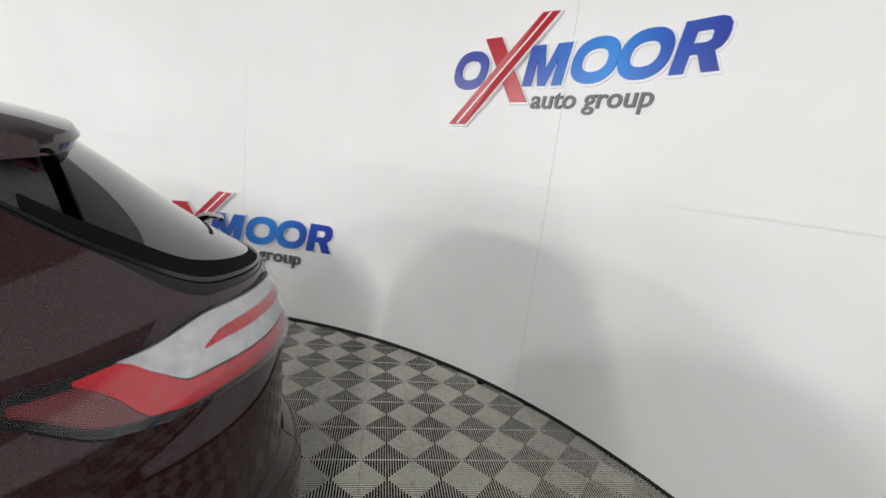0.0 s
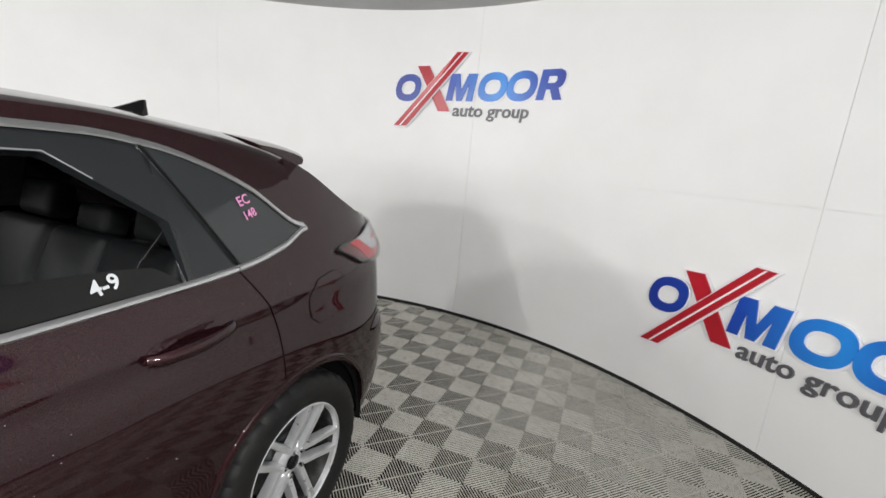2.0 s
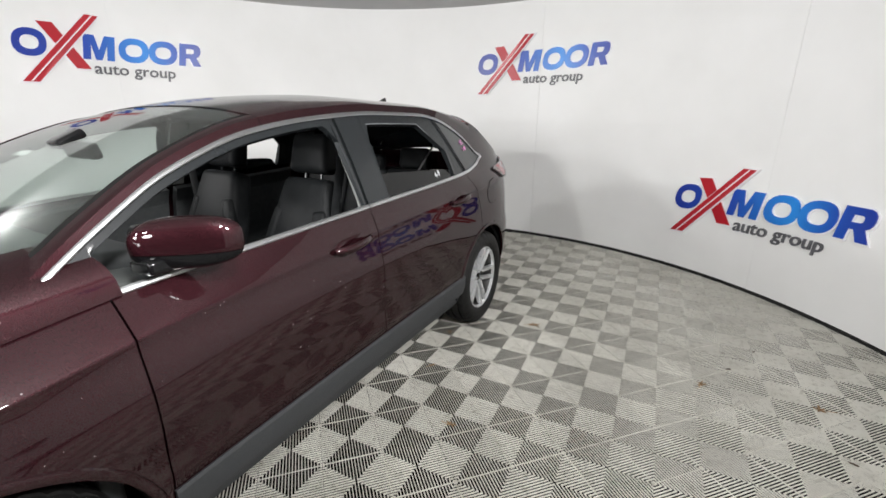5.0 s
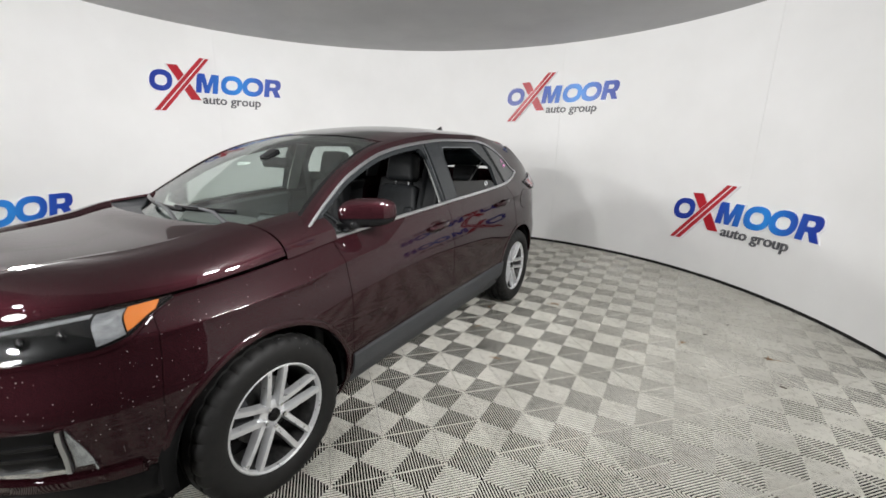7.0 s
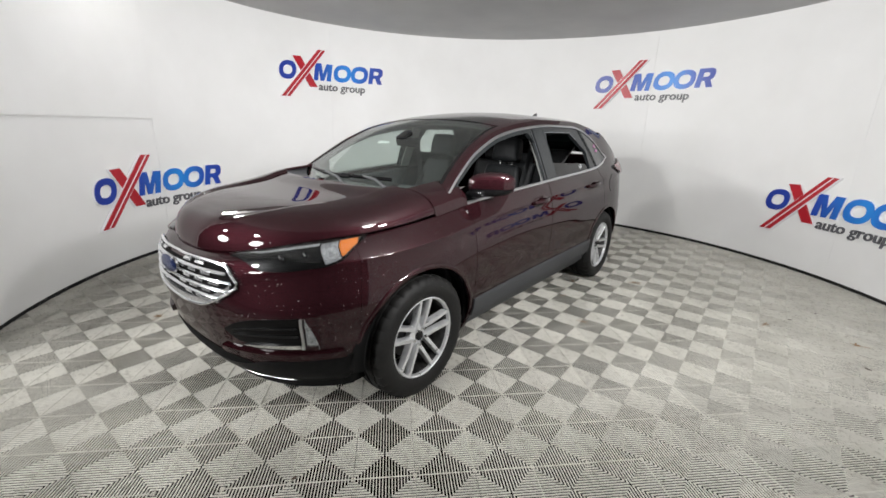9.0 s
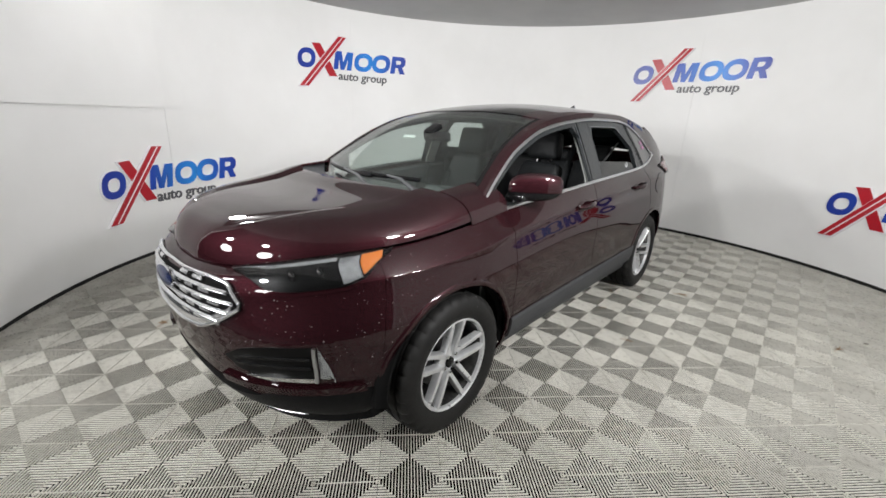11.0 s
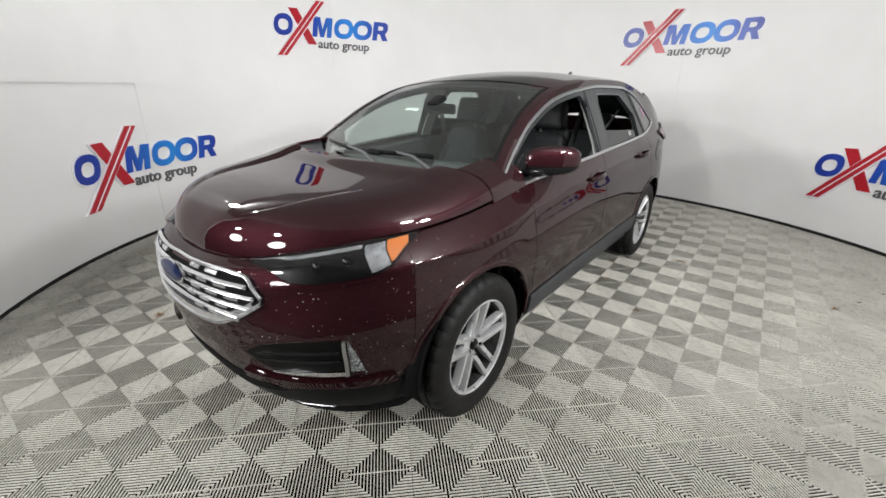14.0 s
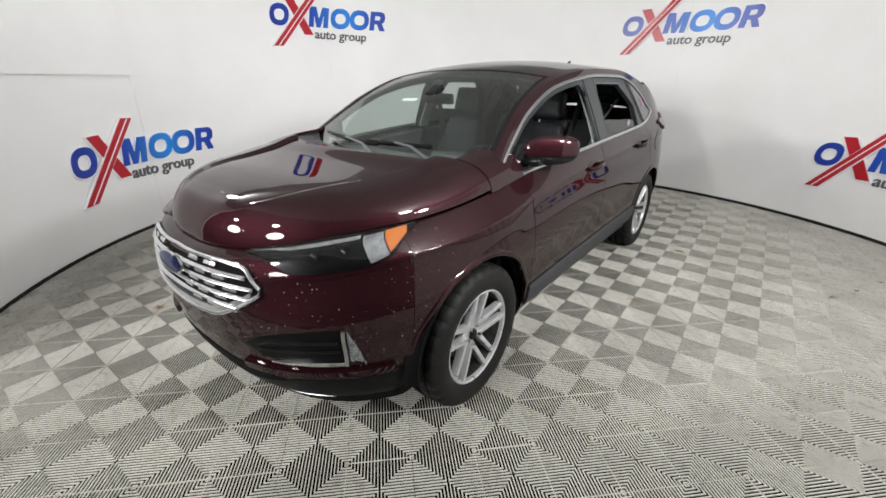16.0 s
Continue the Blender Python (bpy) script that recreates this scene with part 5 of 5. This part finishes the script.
for sd in (-1, 1):
    part("seat_belt", tube([(sd * 0.66, 0.16, 1.42), (sd * 0.60, 0.14, 1.1), (sd * 0.58, 0.10, 0.72)], 0.022, 6, flat=0.15), LEATHER, car)
part("seat_belt", tube([(0.60, 1.20, 1.40), (0.50, 1.10, 1.18), (0.44, 1.0, 0.9)], 0.022, 6, flat=0.15), HEADLINER, car, "grey rear seat belt")

# ---- writing and stickers on the glass ----
def write(text, size, y, z, tilt, mat, name, parent, bold=0.004, depth=0.004):
    cu = bpy.data.curves.new(name, "FONT")
    cu.body, cu.size, cu.resolution_u, cu.offset, cu.extrude = text, size, 3, bold, 0.0006
    tmp = bpy.data.objects.new(name, cu)
    me = bpy.data.meshes.new_from_object(tmp)
    bpy.data.objects.remove(tmp)
    bm = bmesh.new()
    bm.from_mesh(me)
    c, s = math.cos(radians(tilt)), math.sin(radians(tilt))
    for v in bm.verts:
        a, b, d = v.co
        yy, zz = y + c * a - s * b, z + s * a + c * b
        v.co = (float(house(yy, zz)) + depth + d, yy, zz)
    bmesh.ops.recalc_face_normals(bm, faces=bm.faces)
    return part(name, bm, mat, parent, smooth=False)


write("EC", 0.042, 1.238, 1.392, 14, PINK_INK, "pink_writing", quarter, 0.0002)
write("148", 0.038, 1.245, 1.348, 16, PINK_INK, "pink_writing", quarter, 0.0002)
write("4-9", 0.050, 0.790, 1.212, 12, WHITE_INK, "white_writing", rear_door, 0.0010, -0.018)
st = np.zeros((4, 3, 3))
for i in range(4):
    for j in range(3):
        st[i, j] = ws_point(-0.19 + 0.12 * i / 3, -0.82 + 0.035 * j / 2, -0.016)
sheet("sticker", st, STICKER, windscreen, thick=0.001, flip=True)


# ---- water drops on the paint ----
WATER = material("clear_water_drops", (0.55, 0.52, 0.53), 0.08, 0.0, 0.5, Alpha=0.55)
wet_v, wet_f = [], []


def drop(p, n, r):
    """One small dome of water on a surface."""
    p, n = Vector(p), Vector(n).normalized()
    u = n.orthogonal().normalized()
    w = n.cross(u)
    k0 = len(wet_v)
    for ring, rise in ((1.0, 0.0), (0.72, 0.34)):
        for k in range(6):
            a = k * math.pi / 3
            wet_v.append(tuple(p + u * (r * ring * math.cos(a)) + w * (r * ring * math.sin(a)) + n * (r * rise)))
    wet_v.append(tuple(p + n * (r * 0.55)))
    for k in range(6):
        j = (k + 1) % 6
        wet_f.append((k0 + k, k0 + j, k0 + 6 + j, k0 + 6 + k))
        wet_f.append((k0 + 6 + k, k0 + 6 + j, k0 + 12))


def wet(f, a0, a1, b0, b1, count, lift, flip=1, mirrored=True, clump=0.45):
    """Scatters drops over a panel given as a function of two numbers, in loose patches."""
    done = 0
    while done < count:
        a, b = random.uniform(a0, a1), random.uniform(b0, b1)
        sx = random.choice((1, -1)) if mirrored else 1
        p, pa, pb = f(a, b), f(a + 1e-3, b), f(a, b + 1e-3)
        n = np.cross(pa - p, pb - p) * flip
        if noise.noise(Vector((p[0] * sx, p[1], p[2])) * 4.0) < random.uniform(-0.5, clump):
            continue
        done += 1
        n = n / max(1e-12, np.linalg.norm(n))
        q = p + n * lift
        r = 0.0011 + 0.0019 * random.random() ** 3
        drop((q[0] * sx, q[1], q[2]), (n[0] * sx, n[1], n[2]), r)


wet(lambda s, row: bonnet(s, row), 0.03, 0.97, 0.06, 0.9, 520, 0.002)
wet(lambda q, v: skin(q, v), 0.12, 1.05, 0.50, 0.97, 420, 0.0005)
wet(lambda q, v: skin(q, v), 0.45, 0.75, 0.22, 0.50, 60, 0.0005)
wet(lambda q, v: skin(q, v), 1.1, 2.0, 0.45, 0.98, 160, 0.0005)
wet_me = bpy.data.meshes.new("water_drops")
wet_me.from_pydata(wet_v, [], wet_f)
wet_me.polygons.foreach_set("use_smooth", [True] * len(wet_me.polygons))
wet_me.materials.append(WATER)
drops = new("water_drops", wet_me)
drops.parent = car
tagged(drops, "small beads of rain water on the paint", kind="stuff")

car.matrix_world = pose(-0.06, 0, 0, 0, 0, 2.0)


# ---- wall signs ----
def plate(outline, s0, z0, depth0, depth1, holes=(), cells=None):
    """A flat shape (list of s, z) bent onto the wall, from depth0 to depth1 off it, rims rounded off."""
    bm = bmesh.new()
    loops = [outline, *holes]
    front = []
    for loop in loops:
        front.append([bm.verts.new((s, z, 0)) for s, z in loop])
    edges = []
    for vs in front:
        for i in range(len(vs)):
            edges.append(bm.edges.new((vs[i], vs[(i + 1) % len(vs)])))
    bmesh.ops.triangle_fill(bm, edges=edges, use_beauty=True, use_dissolve=False)
    lift = bmesh.ops.extrude_face_region(bm, geom=list(bm.faces))
    for v in [g for g in lift["geom"] if isinstance(g, bmesh.types.BMVert)]:
        v.co.z = 1.0
    tag = bm.verts.layers.float.new("along")
    for v in bm.verts:
        v[tag] = min(1, max(0, v.co.x / 1.72))
        v.co = on_wall(s0, v.co.x, z0 + v.co.y, depth1 if v.co.z > 0.5 else depth0)
    bmesh.ops.recalc_face_normals(bm, faces=bm.faces)
    return bm


def oval(cx, cz, rx, rz, lean=0.12, n=40, p=2.3):
    pts = []
    for i in range(n):
        a = 2 * math.pi * i / n
        c, s = math.cos(a), math.sin(a)
        x, z = rx * math.copysign(abs(c) ** (2 / p), c), rz * math.copysign(abs(s) ** (2 / p), s)
        pts.append((cx + x + lean * z, cz + z))
    return pts


def lean_box(x0, x1, z0, z1, lean=0.12):
    return [(x0 + lean * z0, z0), (x1 + lean * z0, z0), (x1 + lean * z1, z1), (x0 + lean * z1, z1)]


def words(text, size, s, z, s0, z0, depth0, depth1, mat, name, parent):
    """Raised words bent onto the wall."""
    cu = bpy.data.curves.new(name, "FONT")
    cu.body, cu.size, cu.extrude, cu.resolution_u, cu.offset = text, size, 0.5, 3, 0.0022
    tmp = bpy.data.objects.new(name, cu)
    me = bpy.data.meshes.new_from_object(tmp)
    bpy.data.objects.remove(tmp)
    bm = bmesh.new()
    bm.from_mesh(me)
    wide = max(v.co.x for v in bm.verts)
    for v in bm.verts:
        x = s + v.co.x * 0.79 / wide + 0.1 * v.co.y
        v.co = on_wall(s0, x, z0 + z + v.co.y, depth1 if v.co.z > 0 else depth0)
    bmesh.ops.recalc_face_normals(bm, faces=bm.faces)
    return part(name, bm, mat, parent, smooth=False)


def wall_sign(s0, z0, label):
    """A raised sign: blue rings and notched blocks with two crossed red bars and grey words below."""
    sign = new("wall_sign")
    sign.location = on_wall(s0, 0.86, z0 + 0.35, 0.0)
    inv = Matrix.Translation(sign.location).inverted()
    tall, lean = 0.252, 0.16
    made = []

    def add(name, outline, mat, d0, d1, holes=(), rim=0.011):
        made.append(part(name, plate(outline, s0, z0, d0, d1, holes), mat, sign, smooth=False))
        if rim:
            c = (sum(p[0] for p in outline) / len(outline), sum(p[1] for p in outline) / len(outline))
            grown = []
            n = len(outline)
            for i in range(n):
                a, b, e = Vector(outline[i - 1]), Vector(outline[i]), Vector(outline[(i + 1) % n])
                t1, t2 = (b - a).normalized(), (e - b).normalized()
                m = Vector((t1.y + t2.y, -t1.x - t2.x))
                k = m.length
                m = m.normalized() * rim / max(0.45, k / 2)
                grown.append((b.x + m.x, b.y + m.y))
            made.append(part("backing", plate(grown, s0, z0 - 0.004, 0.006, d0 - 0.001, [list(h) for h in shrink(holes, rim)]), SIGN_WHITE, sign, smooth=False))

    def shrink(holes, rim):
        out = []
        for h in holes:
            c = Vector((sum(p[0] for p in h) / len(h), sum(p[1] for p in h) / len(h)))
            out.append([tuple(c + (Vector(p) - c) * (1 - rim / max(0.02, (Vector(p) - c).length))) for p in h])
        return out

    d0, d1 = 0.020, 0.030
    def ring(cx, cz, rx):
        add("ring", oval(cx, cz, rx, 0.131, lean), SIGN_BLUE, d0, d1, [oval(cx, cz, rx * 0.55, 0.131 * 0.50, lean)])

    def block(x, z, pts):
        """Points of a leaning block, from its lower corner."""
        return [(x + a + lean * b, z + b) for a, b in pts]
    ring(0.138, 0.361, 0.134)
    ring(1.038, 0.383, 0.146)
    ring(1.330, 0.387, 0.146)
    add("notched_block", block(0.553, 0.251, [(0, 0), (0.068, 0), (0.068, 0.160), (0.114, 0), (0.168, 0), (0.214, 0.160), (0.214, 0), (0.282, 0), (0.282, tall), (0.186, tall), (0.141, 0.100), (0.096, tall), (0, tall)]), SIGN_BLUE, d0, d1)
    add("windowed_block", block(1.478, 0.265, [(0, 0), (0.072, 0), (0.072, 0.088), (0.112, 0.088), (0.160, 0), (0.242, 0), (0.186, 0.098), (0.210, 0.112), (0.226, 0.140), (0.229, 0.175), (0.222, 0.214), (0.200, 0.240), (0.168, tall), (0, tall)]), SIGN_BLUE, d0, d1,
        [block(1.478, 0.265, [(0.072, 0.140), (0.138, 0.140), (0.155, 0.152), (0.155, 0.184), (0.138, 0.197), (0.072, 0.197)])])
    # crossed red bars
    add("red_bar", [(0.482, 0.148), (0.608, 0.150), (0.352, 0.574), (0.228, 0.567)], SIGN_RED, d0 + 0.004, d1 + 0.005)
    add("red_slash", [(0.008, -0.016), (0.142, -0.012), (0.758, 0.692), (0.642, 0.697)], SIGN_RED, d0 + 0.012, d1 + 0.013)
    made.append(part("white_stripe", plate([(0.070, -0.010), (0.086, -0.010), (0.708, 0.690), (0.693, 0.690)], s0, z0, d1 + 0.012, d1 + 0.016), SIGN_STRIPE, sign, smooth=False))
    made.append(words("auto group", 0.165, 0.630, 0.112, s0, z0, 0.006, 0.020, SIGN_GREY, "lettering", sign))
    for ob in made:
        ob.data.transform(inv)
    return tagged(sign, label, "sign", group="signs round the wall")


UPPER, LOWER = 1.94, 0.455
LABEL = "raised blue and red acrylic sign on white wall"
for s0, z0 in ((221.1, LOWER), (180.4, UPPER), (140.5, LOWER), (100.6, UPPER), (60.7, LOWER), (20.5, UPPER)):
    wall_sign(s0, z0, LABEL + (", high up" if z0 > 1 else ", low down"))


# ---- ribbed floor tiles ----
PITCH, TURNED, ORIGIN = 0.2825, 48.6, Vector((1.307, -1.508))
RIBS = 20


def tile_mesh():
    """One tile: ribs run square to its four edges and meet along the diagonals."""
    verts, faces = [], []
    step, half = 1.0 / RIBS, 0.125 / RIBS

    def box(quad, drop):
        n = len(verts)
        verts.extend([(*p, 0.0) for p in quad])
        verts.extend([(*p, -drop) for p in quad])
        faces.append((n, n + 1, n + 2, n + 3))
        for k in range(4):
            faces.append((n + k, n + 4 + k, n + 4 + (k + 1) % 4, n + (k + 1) % 4))

    for side in range(4):
        turn = Matrix.Rotation(math.pi / 2 * side, 2)
        for k in range(RIBS):
            p = (k + 0.5) * step
            top = min(p, 1 - p)
            if top < 0.02:
                continue
            l, r = p - half, p + half
            tl, tr = min(l, 1 - l) + 0.004, min(r, 1 - r) + 0.004
            quad = [(l, 0.004), (r, 0.004), (r, tr), (l, tl)]
            box([tuple(turn @ (Vector(q) - Vector((0.5, 0.5))) * PITCH) for q in quad], 0.0072)
    # thin rim rails along two edges
    for side in range(2):
        turn = Matrix.Rotation(math.pi / 2 * side, 2)
        quad = [(0.004, 0.0022), (0.996, 0.0022), (0.996, 0.0036), (0.004, 0.0036)]
        box([tuple(turn @ (Vector(q) - Vector((0.5, 0.5))) * PITCH) for q in quad], 0.0072)
    return verts, faces


tile_verts, tile_faces = tile_mesh()
tile_data = bpy.data.meshes.new("floor_tile")
tile_data.from_pydata([(x, y, z if z < 0 else -0.0005) for x, y, z in tile_verts], [], tile_faces)
tile_data.materials.append(TILE)
ux = Vector((math.cos(radians(TURNED)), math.sin(radians(TURNED))))
uy = Vector((-ux.y, ux.x))
spots = []
for i in range(-40, 41):
    for j in range(-40, 41):
        c = ORIGIN + ux * (PITCH * (i + 0.5)) + uy * (PITCH * (j + 0.5))
        if (c - WALL_C.xy).length < WALL_R + (0.17 if c.y > -2.0 else 0.45):
            spots.append(c)
spots.sort(key=lambda c: (c - Vector((1.7, -1.2))).length)
rest_v, rest_f = [], []
for k, c in enumerate(spots):
    quarter = random.randrange(4)
    if k < 300:
        ob = new("floor_tile", tile_data)
        ob.matrix_world = pose(c.x, c.y, 0, 0, 0, TURNED + 90 * quarter)
        ob.parent = floor
    else:
        n = len(rest_v)
        for x, y, z in tile_verts:
            q = c + ux * x + uy * y
            rest_v.append((q.x, q.y, z - 0.0005 if z == 0 else z))
        rest_f.extend([tuple(v + n for v in f) for f in tile_faces])
rest = bpy.data.meshes.new("far_floor_tiles")
rest.from_pydata(rest_v, [], rest_f)
rest.materials.append(TILE)
tagged(new("far_floor_tiles", rest), "ribbed grey beige plastic floor tiles toward the wall", "floor tiles", kind="stuff")


# ---- dry leaves and crumbs on the floor ----
LEAF = vary(material("dry_brown_leaf", (0.3, 0.17, 0.08), 0.8), 40, (0.30, 0.18, 0.09), (0.52, 0.36, 0.21))
GRIT = material("dark_scuff_debris", (0.07, 0.05, 0.035), 0.9)


def leaf(x, y, size, turn, lobes=7):
    """A small curled lobed leaf lying on the tiles."""
    bm = bmesh.new()
    n = 42
    mid = bm.verts.new((0, 0, 0.006 * size / 0.06))
    rim = []
    for k in range(n):
        a = 2 * math.pi * k / n
        r = size * (0.62 + 0.38 * math.cos(lobes * a)) * (1.0 + 0.15 * math.sin(2.3 * a + x))
        z = 0.004 + 0.22 * size * (0.5 + 0.5 * math.sin(3 * a + y)) * (r / size)
        rim.append(bm.verts.new((r * math.cos(a), 0.75 * r * math.sin(a), z)))
    for k in range(n):
        bm.faces.new((mid, rim[k], rim[(k + 1) % n]))
    low = bmesh.ops.solidify(bm, geom=list(bm.faces), thickness=0.0012)
    stem = tube([(-0.2 * size, 0, 0.004), (-1.2 * size, 0.1 * size, 0.002), (-1.9 * size, 0.25 * size, 0.004)], 0.0016, 5)
    me = bpy.data.meshes.new("stem")
    stem.to_mesh(me)
    stem.free()
    bm.from_mesh(me)
    ob = mesh_object("leaf", bm, LEAF, smooth=False)
    ob.matrix_world = pose(x, y, 0.0, 0, 0, turn)
    return tagged(ob, "small dry brown leaf lying on the ribbed tiles", "leaf", group="leaves on the floor")


for x, y, size, turn in ((1.235, 1.541, 0.045, 30), (2.953, 1.375, 0.042, 200), (2.378, 1.312, 0.036, 80), (-1.318, -2.217, 0.045, 140), (1.222, 0.207, 0.030, 10), (0.838, 0.639, 0.024, 60), (0.71, 1.094, 0.024, 130)):
    leaf(x, y, size, turn)


def crumb(x, y, length, turn):
    bm = bmesh.new()
    bmesh.ops.create_icosphere(bm, subdivisions=2, radius=1)
    for v in bm.verts:
        k = 1 + 0.3 * noise.noise(v.co * 2.0 + Vector((x, y, 0)))
        v.co = Vector((v.co.x * length * k, v.co.y * 0.008 * k, 0.003 + v.co.z * 0.003))
    ob = mesh_object("floor_debris", bm, GRIT)
    ob.matrix_world = pose(x, y, 0.0, 0, 0, turn)
    return tagged(ob, "dark crumb of dirt on the ribbed tiles", "debris", group="crumbs on the floor")


for x, y, length, turn in ((2.533, 1.599, 0.020, 35), (2.70, 1.95, 0.015, 50), (3.0, 0.95, 0.022, 160), (0.95, -2.3, 0.015, 100)):
    crumb(x, y, length, turn)
